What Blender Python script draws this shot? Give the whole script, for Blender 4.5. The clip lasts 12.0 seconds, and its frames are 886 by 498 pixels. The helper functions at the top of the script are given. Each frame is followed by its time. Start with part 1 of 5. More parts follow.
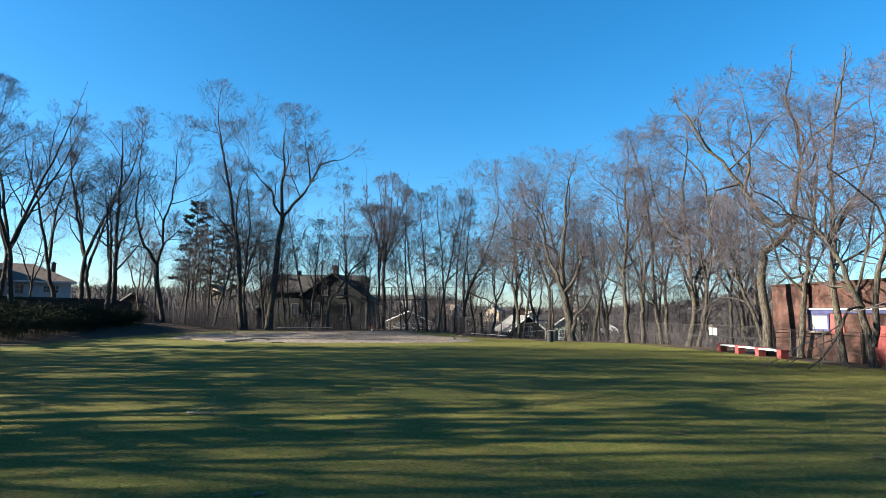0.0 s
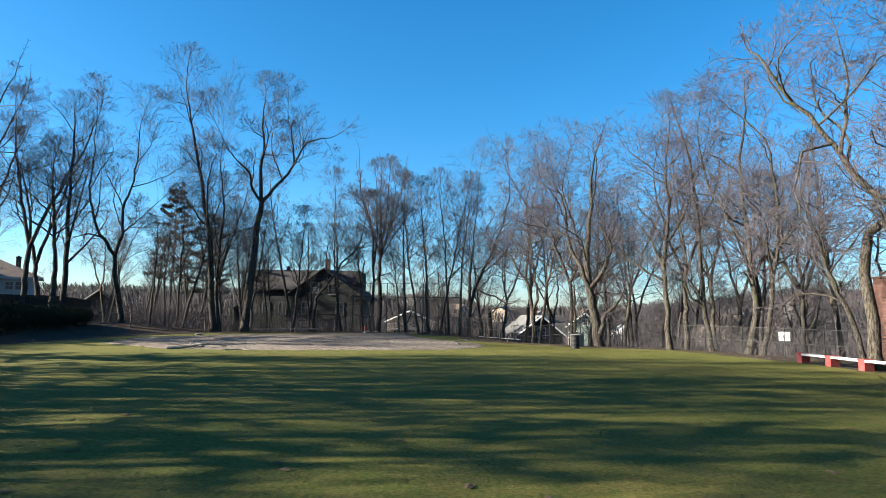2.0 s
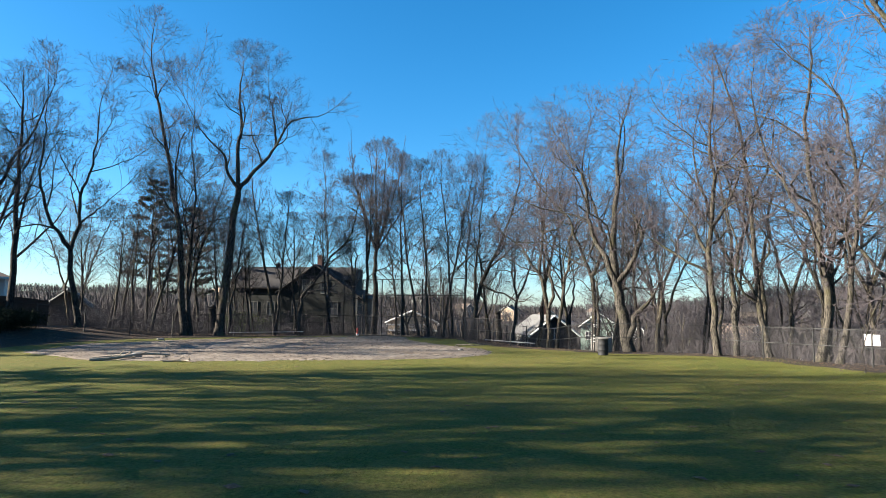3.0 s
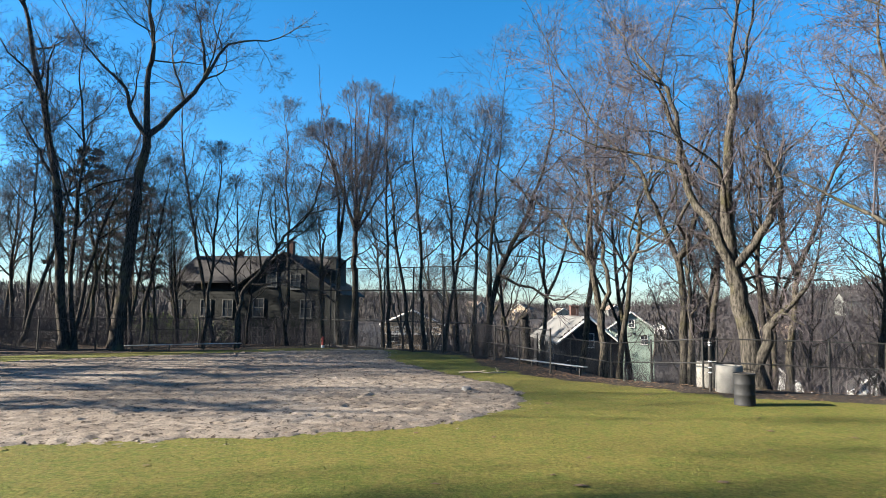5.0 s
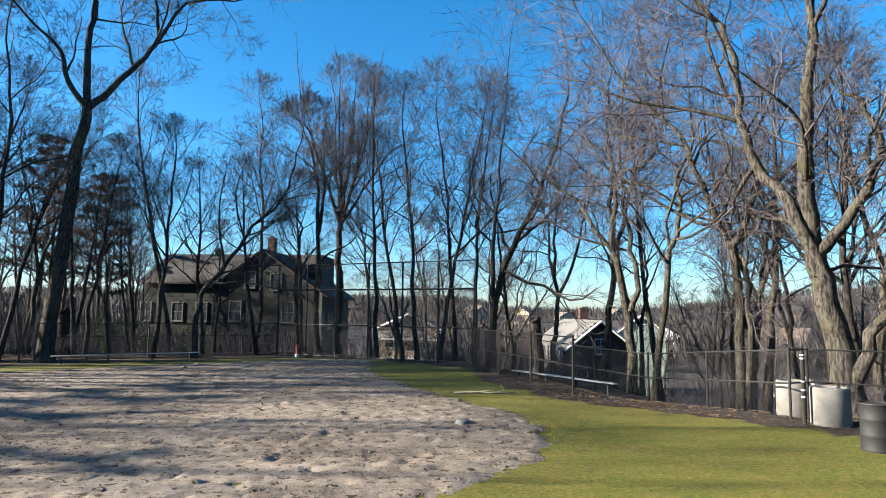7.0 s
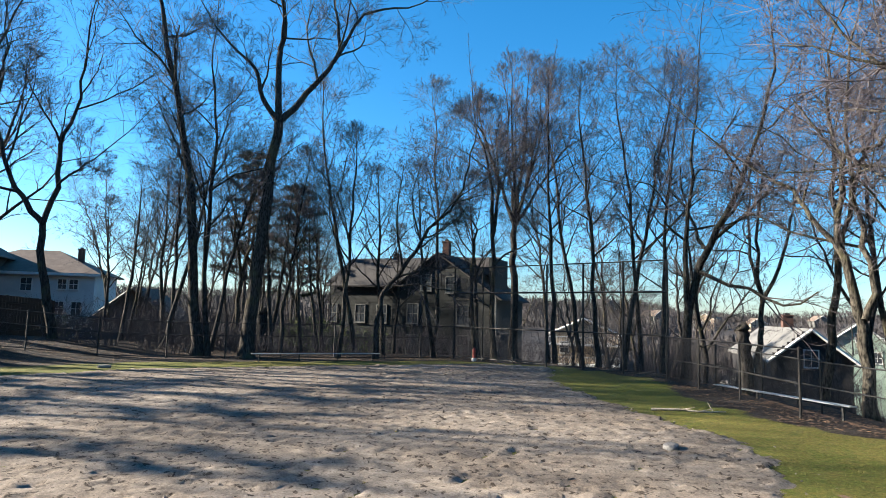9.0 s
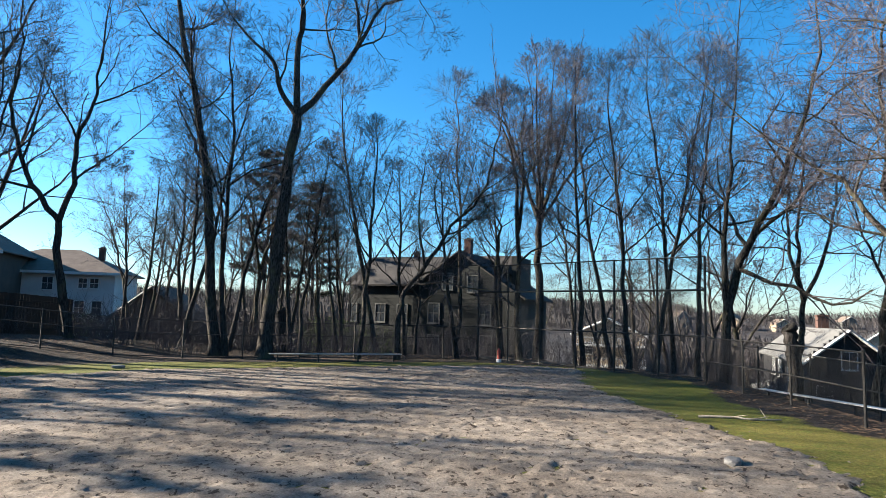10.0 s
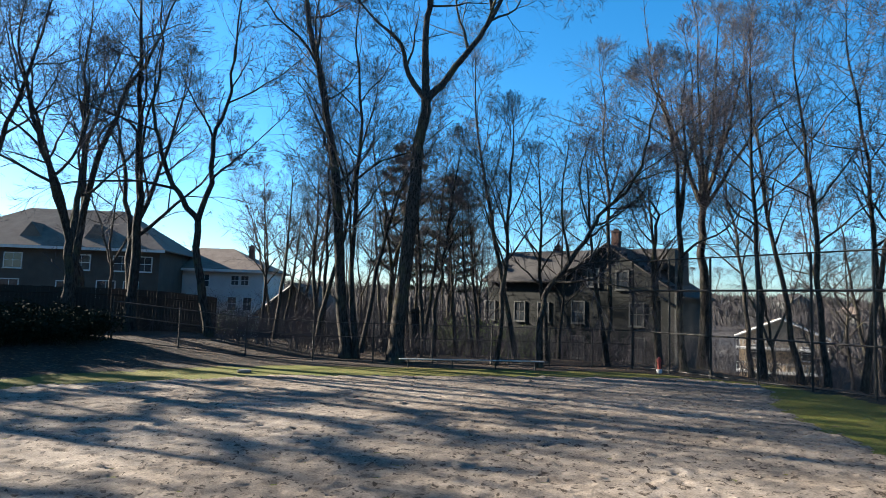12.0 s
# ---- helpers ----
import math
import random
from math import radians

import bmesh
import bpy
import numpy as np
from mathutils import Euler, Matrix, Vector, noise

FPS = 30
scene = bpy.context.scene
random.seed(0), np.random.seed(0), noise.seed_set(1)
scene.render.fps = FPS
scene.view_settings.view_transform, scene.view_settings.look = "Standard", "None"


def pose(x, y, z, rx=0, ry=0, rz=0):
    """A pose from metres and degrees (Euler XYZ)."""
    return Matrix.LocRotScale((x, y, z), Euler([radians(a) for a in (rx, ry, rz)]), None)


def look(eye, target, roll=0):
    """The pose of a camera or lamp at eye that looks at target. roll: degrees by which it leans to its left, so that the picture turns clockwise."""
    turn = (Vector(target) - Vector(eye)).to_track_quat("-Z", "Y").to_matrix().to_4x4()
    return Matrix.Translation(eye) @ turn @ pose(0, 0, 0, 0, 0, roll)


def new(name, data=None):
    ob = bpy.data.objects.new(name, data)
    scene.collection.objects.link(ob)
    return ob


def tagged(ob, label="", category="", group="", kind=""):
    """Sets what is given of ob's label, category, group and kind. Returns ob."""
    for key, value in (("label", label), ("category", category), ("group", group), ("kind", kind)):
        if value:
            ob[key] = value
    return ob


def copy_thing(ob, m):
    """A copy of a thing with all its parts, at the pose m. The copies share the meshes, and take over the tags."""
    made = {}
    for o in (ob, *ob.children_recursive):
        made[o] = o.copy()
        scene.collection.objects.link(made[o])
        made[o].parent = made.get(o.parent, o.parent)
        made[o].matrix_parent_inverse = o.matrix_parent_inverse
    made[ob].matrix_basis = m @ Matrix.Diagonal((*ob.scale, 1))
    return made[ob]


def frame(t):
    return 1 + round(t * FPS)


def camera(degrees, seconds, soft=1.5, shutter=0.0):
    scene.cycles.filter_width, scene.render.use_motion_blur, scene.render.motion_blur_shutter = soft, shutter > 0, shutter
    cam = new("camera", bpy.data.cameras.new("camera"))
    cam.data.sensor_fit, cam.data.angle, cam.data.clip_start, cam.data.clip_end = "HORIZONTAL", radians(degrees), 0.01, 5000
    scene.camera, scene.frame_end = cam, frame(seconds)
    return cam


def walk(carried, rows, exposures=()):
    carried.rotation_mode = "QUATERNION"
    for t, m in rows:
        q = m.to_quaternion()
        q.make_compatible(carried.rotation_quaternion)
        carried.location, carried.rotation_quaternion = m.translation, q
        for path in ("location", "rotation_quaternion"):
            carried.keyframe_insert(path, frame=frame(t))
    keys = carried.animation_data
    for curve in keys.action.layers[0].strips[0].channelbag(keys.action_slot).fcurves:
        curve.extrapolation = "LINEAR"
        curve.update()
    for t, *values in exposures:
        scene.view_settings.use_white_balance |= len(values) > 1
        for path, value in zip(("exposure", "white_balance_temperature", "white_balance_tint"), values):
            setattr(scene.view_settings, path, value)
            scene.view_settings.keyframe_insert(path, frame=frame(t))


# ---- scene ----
cam = camera(69.7, 12.0, 0.75, 0.12)
PATH = [
    (0, (0.333, 5.837, 2.297), (0.201, 7.823, 2.495), 1.0),
    (0.5, (0.527, 7.483, 2.289), (0.386, 9.468, 2.489), 1.1),
    (1, (0.495, 9.585, 2.277), (0.346, 11.57, 2.477), 1.0),
    (1.5, (0.296, 12.207, 2.29), (0.146, 14.191, 2.489), 1.0),
    (2, (0.054, 15.393, 2.284), (-0.098, 17.378, 2.481), 1.1),
    (2.5, (-0.034, 18.981, 2.264), (-0.194, 20.965, 2.462), 0.9),
    (4.5, (-0.577, 36.02, 2.545), (-0.778, 38.001, 2.728), 0.9),
    (5, (-0.923, 40.196, 2.598), (-1.128, 42.176, 2.786), 0.8),
    (5.5, (-1.222, 43.47, 2.559), (-1.426, 45.449, 2.759), 0.7),
    (6, (-1.274, 45.234, 2.57), (-1.477, 47.214, 2.765), 0.8),
    (6.5, (-1.186, 45.869, 2.518), (-1.388, 47.849, 2.718), 0.7),
    (8.5, (-1.563, 47.08, 2.483), (-2.075, 49.003, 2.689), 1.3),
    (9, (-1.866, 47.502, 2.514), (-2.588, 49.356, 2.717), 1.4),
    (9.5, (-2.173, 47.988, 2.544), (-2.922, 49.832, 2.742), 1.4),
    (10, (-2.537, 48.562, 2.466), (-3.314, 50.394, 2.668), 1.5),
    (10.5, (-2.978, 49.171, 2.502), (-3.841, 50.965, 2.698), 1.5),
    (11, (-3.275, 49.946, 2.58), (-4.262, 51.675, 2.769), 1.5),
    (11.5, (-3.636, 50.754, 2.678), (-4.66, 52.461, 2.86), 1.6),
    (12, (-4.168, 51.567, 2.797), (-5.324, 53.191, 2.969), 1.8),
]
walk(cam, [(t, look(eye, target, roll)) for t, eye, target, roll in PATH], [(0.0, 2.24), (2.5, 2.28), (4.5, 2.38), (12.0, 2.4)])

# ---------- light ----------
SUN_WAY = Vector((-0.975, -0.22, 0)).normalized()
SUN_UP = radians(20)
world = bpy.data.worlds.new("world")
scene.world = world
world.use_nodes = True
wn = world.node_tree
sky = wn.nodes.new("ShaderNodeTexSky")
sky.sky_type, sky.sun_disc = "NISHITA", False
sky.sun_elevation, sky.sun_rotation = SUN_UP, math.atan2(SUN_WAY.x, SUN_WAY.y)
sky.air_density, sky.dust_density, sky.ozone_density, sky.altitude = 1.0, 0.5, 6.0, 60
rich = wn.nodes.new("ShaderNodeHueSaturation")
rich.inputs["Saturation"].default_value, rich.inputs["Hue"].default_value = 1.19, 0.492
wn.links.new(sky.outputs[0], rich.inputs["Color"])
wn.links.new(rich.outputs[0], wn.nodes["Background"].inputs[0])
wn.nodes["Background"].inputs[1].default_value = 0.0535
sun = new("sun", bpy.data.lights.new("sun", "SUN"))
sun.data.energy, sun.data.angle, sun.data.color = 5.6, radians(0.53), (1.0, 0.91, 0.78)
sun_from = SUN_WAY * math.cos(SUN_UP) + Vector((0, 0, math.sin(SUN_UP)))
sun.matrix_world = look(sun_from * 100, (0, 0, 0))


# ---------- materials ----------
def ramp(nt, fac, stops):
    r = nt.nodes.new("ShaderNodeValToRGB")
    while len(r.color_ramp.elements) < len(stops):
        r.color_ramp.elements.new(0.5)
    for e, (at, c) in zip(r.color_ramp.elements, stops):
        e.position, e.color = at, (*c, 1)
    nt.links.new(fac, r.inputs[0])
    return r.outputs[0]


def noise_of(nt, scale, detail=6.0, rough=0.6, vec=None, distort=0.0):
    n = nt.nodes.new("ShaderNodeTexNoise")
    n.inputs["Scale"].default_value, n.inputs["Detail"].default_value = scale, detail
    n.inputs["Roughness"].default_value, n.inputs["Distortion"].default_value = rough, distort
    if vec is not None:
        nt.links.new(vec, n.inputs["Vector"])
    return n.outputs["Fac"]


def coords(nt, stretch=(1, 1, 1), kind="Object"):
    tc = nt.nodes.new("ShaderNodeTexCoord")
    mp = nt.nodes.new("ShaderNodeMapping")
    mp.inputs["Scale"].default_value = stretch
    nt.links.new(tc.outputs[kind], mp.inputs[0])
    return mp.outputs[0]


def place_of(nt, stretch=(1, 1, 1)):
    g = nt.nodes.new("ShaderNodeNewGeometry")
    mp = nt.nodes.new("ShaderNodeMapping")
    mp.inputs["Scale"].default_value = stretch
    nt.links.new(g.outputs["Position"], mp.inputs[0])
    return mp.outputs[0]


def mix(nt, fac, a, b, how="MIX"):
    m = nt.nodes.new("ShaderNodeMix")
    m.data_type, m.blend_type = "RGBA", how
    for s, v in (("Factor", fac), ("A", a), ("B", b)):
        sock = [i for i in m.inputs if i.name == s and i.type == ("VALUE" if s == "Factor" else "RGBA")][0]
        if isinstance(v, (int, float)):
            sock.default_value = v
        elif isinstance(v, tuple):
            sock.default_value = (*v, 1)
        else:
            nt.links.new(v, sock)
    return [o for o in m.outputs if o.type == "RGBA"][0]


def bumped(nt, bsdf, height, strength, distance):
    b = nt.nodes.new("ShaderNodeBump")
    b.inputs["Strength"].default_value, b.inputs["Distance"].default_value = strength, distance
    nt.links.new(height, b.inputs["Height"])
    nt.links.new(b.outputs[0], bsdf.inputs["Normal"])


def base_mat(name, rough=0.8, metal=0.0, spec=0.3):
    m = bpy.data.materials.new(name)
    m.use_nodes = True
    bs = m.node_tree.nodes["Principled BSDF"]
    bs.inputs["Roughness"].default_value, bs.inputs["Metallic"].default_value = rough, metal
    bs.inputs["Specular IOR Level"].default_value = spec
    return m, m.node_tree, bs


def worn(name, dark, light, scale=3.0, fine=40.0, rough=0.8, metal=0.0, stretch=(1, 1, 1), bump=0.3, dist=0.01, spec=0.3):
    """A surface with blotches and grain between two colours."""
    m, nt, bs = base_mat(name, rough, metal, spec)
    v = coords(nt, stretch)
    a, b = noise_of(nt, scale, 5, 0.6, v), noise_of(nt, fine, 4, 0.6, v)
    both = mix(nt, 0.45, a, b)
    nt.links.new(ramp(nt, both, [(0.36, dark), (0.64, light)]), bs.inputs["Base Color"])
    bumped(nt, bs, b, bump, dist)
    return m


def bark_mat(name, dark, light, moss):
    m, nt, bs = base_mat(name, 0.95, 0, 0.1)
    v = coords(nt, (1, 1, 0.25))
    w = coords(nt)
    a = noise_of(nt, 14, 6, 0.65, v)
    c = ramp(nt, a, [(0.4, dark), (0.6, light)])
    patch = ramp(nt, noise_of(nt, 0.8, 4, 0.6, w), [(0.52, (0, 0, 0)), (0.66, (0.6, 0.6, 0.6))])
    c = mix(nt, patch, c, moss)
    oi = nt.nodes.new("ShaderNodeObjectInfo")
    tone = ramp(nt, oi.outputs["Random"], [(0, (0.75, 0.75, 0.78)), (1, (1.2, 1.15, 1.08))])
    nt.links.new(mix(nt, 1.0, c, tone, "MULTIPLY"), bs.inputs["Base Color"])
    bumped(nt, bs, a, 1.0, 0.06)
    return m


BARK = bark_mat("bark", (0.015, 0.0135, 0.0125), (0.062, 0.056, 0.051), (0.0851, 0.0808, 0.0425))
BARK_PALE = bark_mat("pale_bark", (0.016, 0.0145, 0.0125), (0.086, 0.078, 0.064), (0.062, 0.058, 0.028))
TWIG = worn("twig", (0.027, 0.0235, 0.026), (0.072, 0.063, 0.067), 0.6, 6, 0.9)
TWIG_WARM = worn("warm_twig", (0.034, 0.028, 0.031), (0.092, 0.077, 0.08), 0.6, 6, 0.9)
FAR_TWIG = worn("far_twig", (0.0248, 0.0219, 0.0215), (0.0433, 0.0384, 0.0371), 0.02, 0.3, 0.95)
NEEDLE = worn("pine_needles", (0.0133, 0.0252, 0.0118), (0.037, 0.0518, 0.0222), 1.5, 20, 0.8)
# near-black leaves: the bank's deep shade is put into their colour
SHADE_LEAF = worn("bank_shade_leaves", (0.006, 0.009, 0.005), (0.016, 0.02, 0.011), 2, 15, 0.9, spec=0.05)
SHRUB = worn("shrub_leaves", (0.0444, 0.0629, 0.0148), (0.118, 0.141, 0.037), 2, 15, 0.8)
BLACK_PAINT = worn("black_paint", (0.0075, 0.008, 0.0085), (0.014, 0.0145, 0.0155), 3, 30, 0.7)
IRON = worn("dark_painted_pipe", (0.012, 0.012, 0.012), (0.04, 0.036, 0.032), 4, 60, 0.55, 0.3)
GALV = worn("galvanised_pipe", (0.016, 0.016, 0.016), (0.045, 0.045, 0.043), 5, 60, 0.5, 0.5)
CONCRETE = worn("weathered_concrete", (0.1, 0.095, 0.086), (0.205, 0.196, 0.178), 2.5, 60, 0.9)
PLANK = worn("whitewashed_plank", (0.377, 0.365, 0.34), (0.535, 0.522, 0.497), 2, 40, 0.7, 0, (1, 8, 8))
ALU = worn("aluminium_plank", (0.311, 0.311, 0.311), (0.459, 0.459, 0.459), 2, 40, 0.4, 0.7)
BRICK_RED = worn("red_brick_paint", (0.148, 0.0259, 0.0259), (0.229, 0.0555, 0.0481), 6, 40, 0.8)
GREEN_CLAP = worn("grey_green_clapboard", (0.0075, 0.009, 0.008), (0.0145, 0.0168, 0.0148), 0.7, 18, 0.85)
GREY_CLAP = worn("grey_shingle", (0.042, 0.035, 0.029), (0.075, 0.063, 0.052), 0.7, 18, 0.85)
WHITE_CLAP = worn("white_clapboard", (0.326, 0.331, 0.331), (0.426, 0.426, 0.414), 0.7, 18, 0.8)
PEACH = worn("peach_stucco", (0.26, 0.195, 0.135), (0.33, 0.26, 0.185), 0.6, 14, 0.85)
MINT = worn("mint_clapboard", (0.13, 0.178, 0.148), (0.19, 0.237, 0.202), 0.6, 14, 0.85)
NAVY_CLAP = worn("slate_clapboard", (0.014, 0.013, 0.014), (0.026, 0.025, 0.026), 0.7, 18, 0.8)
SHINGLE = worn("asphalt_shingles", (0.02, 0.018, 0.017), (0.042, 0.038, 0.036), 1, 25, 0.95)
SHINGLE_TAN = worn("tan_shingles", (0.085, 0.062, 0.05), (0.15, 0.115, 0.09), 1, 25, 0.95)
SHINGLE_PALE = worn("pale_shingles", (0.0847, 0.0814, 0.0765), (0.115, 0.112, 0.105), 1, 25, 0.9)
TRIM = worn("painted_trim", (0.39, 0.383, 0.365), (0.503, 0.497, 0.478), 2, 30, 0.6)
TRIM_GREY = worn("grey_painted_trim", (0.058, 0.06, 0.056), (0.1, 0.1, 0.094), 2, 30, 0.7)
CHIMNEY = worn("chimney_brick", (0.045, 0.023, 0.018), (0.085, 0.046, 0.035), 8, 40, 0.9)
FENCE_WOOD = worn("dark_stained_boards", (0.012, 0.0095, 0.008), (0.03, 0.023, 0.019), 2, 30, 0.9, 0, (6, 6, 0.6))
ROT_WOOD = worn("dead_wood", (0.118, 0.0962, 0.074), (0.311, 0.266, 0.207), 4, 30, 0.9)
STONE = worn("field_stone", (0.108, 0.101, 0.0938), (0.21, 0.199, 0.181), 5, 40, 0.9)
BLUE_PAINT = worn("dark_blue_awning", (0.02, 0.022, 0.06), (0.045, 0.048, 0.11), 3, 30, 0.6)
SIGN_WHITE = worn("white_sign_panel", (0.533, 0.533, 0.533), (0.629, 0.629, 0.622), 2, 30, 0.5)
RUBBER_RED = worn("red_plastic", (0.252, 0.03, 0.024), (0.36, 0.06, 0.042), 3, 30, 0.5)
CAR_PAINT = worn("white_car_paint", (0.6, 0.6, 0.62), (0.75, 0.75, 0.76), 1, 5, 0.25)


def glass_mat():
    m, nt, bs = base_mat("window_glass", 0.06, 0, 0.6)
    nt.links.new(ramp(nt, noise_of(nt, 1.2, 2, 0.5, coords(nt)), [(0.3, (0.012, 0.015, 0.018)), (0.7, (0.05, 0.058, 0.065))]), bs.inputs["Base Color"])
    return m


GLASS = glass_mat()


def wall_brick():
    """Brick courses with pale joints and brown mottling, tree shade painted into it."""
    m, nt, bs = base_mat("brick_courses", 0.9, 0, 0.2)
    v = coords(nt)
    sep = nt.nodes.new("ShaderNodeSeparateXYZ")
    nt.links.new(v, sep.inputs[0])
    add = nt.nodes.new("ShaderNodeMath")
    nt.links.new(sep.outputs[0], add.inputs[0])
    nt.links.new(sep.outputs[1], add.inputs[1])
    comb = nt.nodes.new("ShaderNodeCombineXYZ")
    nt.links.new(add.outputs[0], comb.inputs[0])
    nt.links.new(sep.outputs[2], comb.inputs[1])
    br = nt.nodes.new("ShaderNodeTexBrick")
    nt.links.new(comb.outputs[0], br.inputs["Vector"])
    br.inputs["Scale"].default_value, br.inputs["Mortar Size"].default_value = 1.0, 0.006
    br.inputs["Brick Width"].default_value, br.inputs["Row Height"].default_value = 0.21, 0.07
    br.inputs["Color1"].default_value, br.inputs["Color2"].default_value = (0.074, 0.031, 0.022, 1), (0.044, 0.021, 0.0165, 1)
    br.inputs["Mortar"].default_value = (0.07, 0.055, 0.047, 1)
    # dark blotches put the trees' shade into the brown brick colour
    shade_mottle = ramp(nt, noise_of(nt, 0.9, 7, 0.65, v), [(0.42, (0.3, 0.28, 0.27)), (0.6, (1.1, 1.1, 1.1))])
    nt.links.new(mix(nt, 1.0, br.outputs["Color"], shade_mottle, "MULTIPLY"), bs.inputs["Base Color"])
    bumped(nt, bs, br.outputs["Fac"], -0.4, 0.01)
    return m


WALL_BRICK = wall_brick()


def wire_mat(name, pitch, wire, colour):
    """Woven wire: thin diagonal strands with open gaps between them."""
    m, nt, bs = base_mat(name, 0.5, 0.6)
    bs.inputs["Base Color"].default_value = (*colour, 1)
    tc = nt.nodes.new("ShaderNodeTexCoord")
    sep = nt.nodes.new("ShaderNodeSeparateXYZ")
    nt.links.new(tc.outputs["UV"], sep.inputs[0])

    def mth(op, a, b=None):
        n = nt.nodes.new("ShaderNodeMath")
        n.operation = op
        for i, v in enumerate((a, b)):
            if v is None:
                continue
            if isinstance(v, (int, float)):
                n.inputs[i].default_value = v
            else:
                nt.links.new(v, n.inputs[i])
        return n.outputs[0]

    strands = []
    for op in ("ADD", "SUBTRACT"):
        u = mth("DIVIDE", mth(op, sep.outputs[0], sep.outputs[1]), pitch)
        strands.append(mth("LESS_THAN", mth("FRACT", u), wire))
    cover = mth("MAXIMUM", strands[0], strands[1])
    clear = nt.nodes.new("ShaderNodeBsdfTransparent")
    ms = nt.nodes.new("ShaderNodeMixShader")
    nt.links.new(cover, ms.inputs[0])
    nt.links.new(clear.outputs[0], ms.inputs[1])
    nt.links.new(bs.outputs[0], ms.inputs[2])
    nt.links.new(ms.outputs[0], nt.nodes["Material Output"].inputs[0])
    return m


WIRE = wire_mat("chain_link_wire", 0.075, 0.08, (0.022, 0.022, 0.022))
SCREEN = wire_mat("dark_wind_screen", 0.03, 0.36, (0.02, 0.02, 0.024))


def ground_mat():
    m, nt, bs = base_mat("ground_turf", 0.95, 0, 0.15)
    v = place_of(nt)
    big, mid, fine = noise_of(nt, 0.12, 4, 0.6, v), noise_of(nt, 1.3, 5, 0.65, v), noise_of(nt, 13, 8, 0.85, v)
    g1 = ramp(nt, fine, [(0.3, (0.011, 0.011, 0.0015)), (0.5, (0.069, 0.083, 0.012)), (0.7, (0.185, 0.193, 0.044))])
    straw = ramp(nt, fine, [(0.32, (0.03, 0.0255, 0.005)), (0.66, (0.205, 0.166, 0.042))])
    both = mix(nt, 0.45, mix(nt, 0.5, big, mid), noise_of(nt, 4.5, 4, 0.6, v))
    dry = ramp(nt, both, [(0.44, (0.04, 0.04, 0.04)), (0.56, (0.85, 0.85, 0.85))])
    turf = mix(nt, dry, g1, straw)
    # leaf litter, its colour darkened to hold the bank's deep shade
    litter = ramp(nt, noise_of(nt, 7, 8, 0.75, v), [(0.3, (0.01, 0.0075, 0.0055)), (0.5, (0.03, 0.024, 0.019)), (0.72, (0.085, 0.067, 0.053))])
    woods = ramp(nt, noise_of(nt, 0.06, 10, 0.75, v), [(0.35, (0.022, 0.019, 0.018)), (0.55, (0.046, 0.04, 0.037)), (0.68, (0.075, 0.066, 0.062))])
    at = nt.nodes.new("ShaderNodeAttribute")
    at.attribute_name = "cover"
    sp = nt.nodes.new("ShaderNodeSeparateColor")
    nt.links.new(at.outputs["Color"], sp.inputs[0])

    def ragged(ch):
        s = nt.nodes.new("ShaderNodeMath")
        s.operation = "ADD"
        nt.links.new(sp.outputs[ch], s.inputs[0])
        nt.links.new(mid, s.inputs[1])
        return ramp(nt, s.outputs[0], [(0.88, (0, 0, 0)), (1.08, (1, 1, 1))])

    c = mix(nt, ragged(0), litter, turf)
    c = mix(nt, ragged(1), c, woods)
    nt.links.new(c, bs.inputs["Base Color"])
    bumped(nt, bs, fine, 0.7, 0.05)
    return m


GROUND = ground_mat()


def dirt_mat():
    m, nt, bs = base_mat("infield_dirt", 0.95, 0, 0.15)
    v = place_of(nt)
    big, mid, fine = noise_of(nt, 0.22, 4, 0.6, v), noise_of(nt, 2.6, 6, 0.7, v), noise_of(nt, 22, 6, 0.7, v)
    c = ramp(nt, mix(nt, 0.5, mid, fine), [(0.3, (0.05, 0.039, 0.031)), (0.48, (0.162, 0.137, 0.113)), (0.7, (0.34, 0.295, 0.245))])
    # shade of footprint hollows, painted into the dirt colour as dark spots
    pit_shade = ramp(nt, noise_of(nt, 7.5, 3, 0.55, v, 0.6), [(0.575, (1, 1, 1)), (0.64, (0.2, 0.18, 0.165))])
    c = mix(nt, 1.0, c, pit_shade, "MULTIPLY")
    damp = ramp(nt, big, [(0.4, (0.78, 0.74, 0.7)), (0.62, (1.05, 1.03, 1.0))])
    nt.links.new(mix(nt, 1.0, c, damp, "MULTIPLY"), bs.inputs["Base Color"])
    bumped(nt, bs, mix(nt, 0.4, mid, fine), 0.8, 0.06)
    return m


DIRT = dirt_mat()


# ---------- building helpers ----------
def mesh_of(name, bm, material):
    me = bpy.data.meshes.new(name)
    bm.to_mesh(me)
    bm.free()
    me.materials.append(material)
    return me


def part(name, bm, material, parent, label=""):
    ob = new(name, bm if isinstance(bm, bpy.types.Mesh) else mesh_of(name, bm, material))
    ob.parent = parent
    if label:
        tagged(ob, label)
    return ob


def thing(name, label, category, at=(0, 0, 0), turn=0, group="", kind=""):
    ob = new(name)
    ob.matrix_world = pose(*at, 0, 0, turn)
    return tagged(ob, label, category, group, kind)


def box(bm, x0, y0, z0, x1, y1, z1, bevel=0.0):
    m = Matrix.LocRotScale(((x0 + x1) / 2, (y0 + y1) / 2, (z0 + z1) / 2), None, (abs(x1 - x0), abs(y1 - y0), abs(z1 - z0)))
    vs = bmesh.ops.create_cube(bm, size=1, matrix=m)["verts"]
    if bevel:
        bmesh.ops.bevel(bm, geom=list({e for v in vs for e in v.link_edges}), offset=bevel, segments=1, affect="EDGES")
    return bm


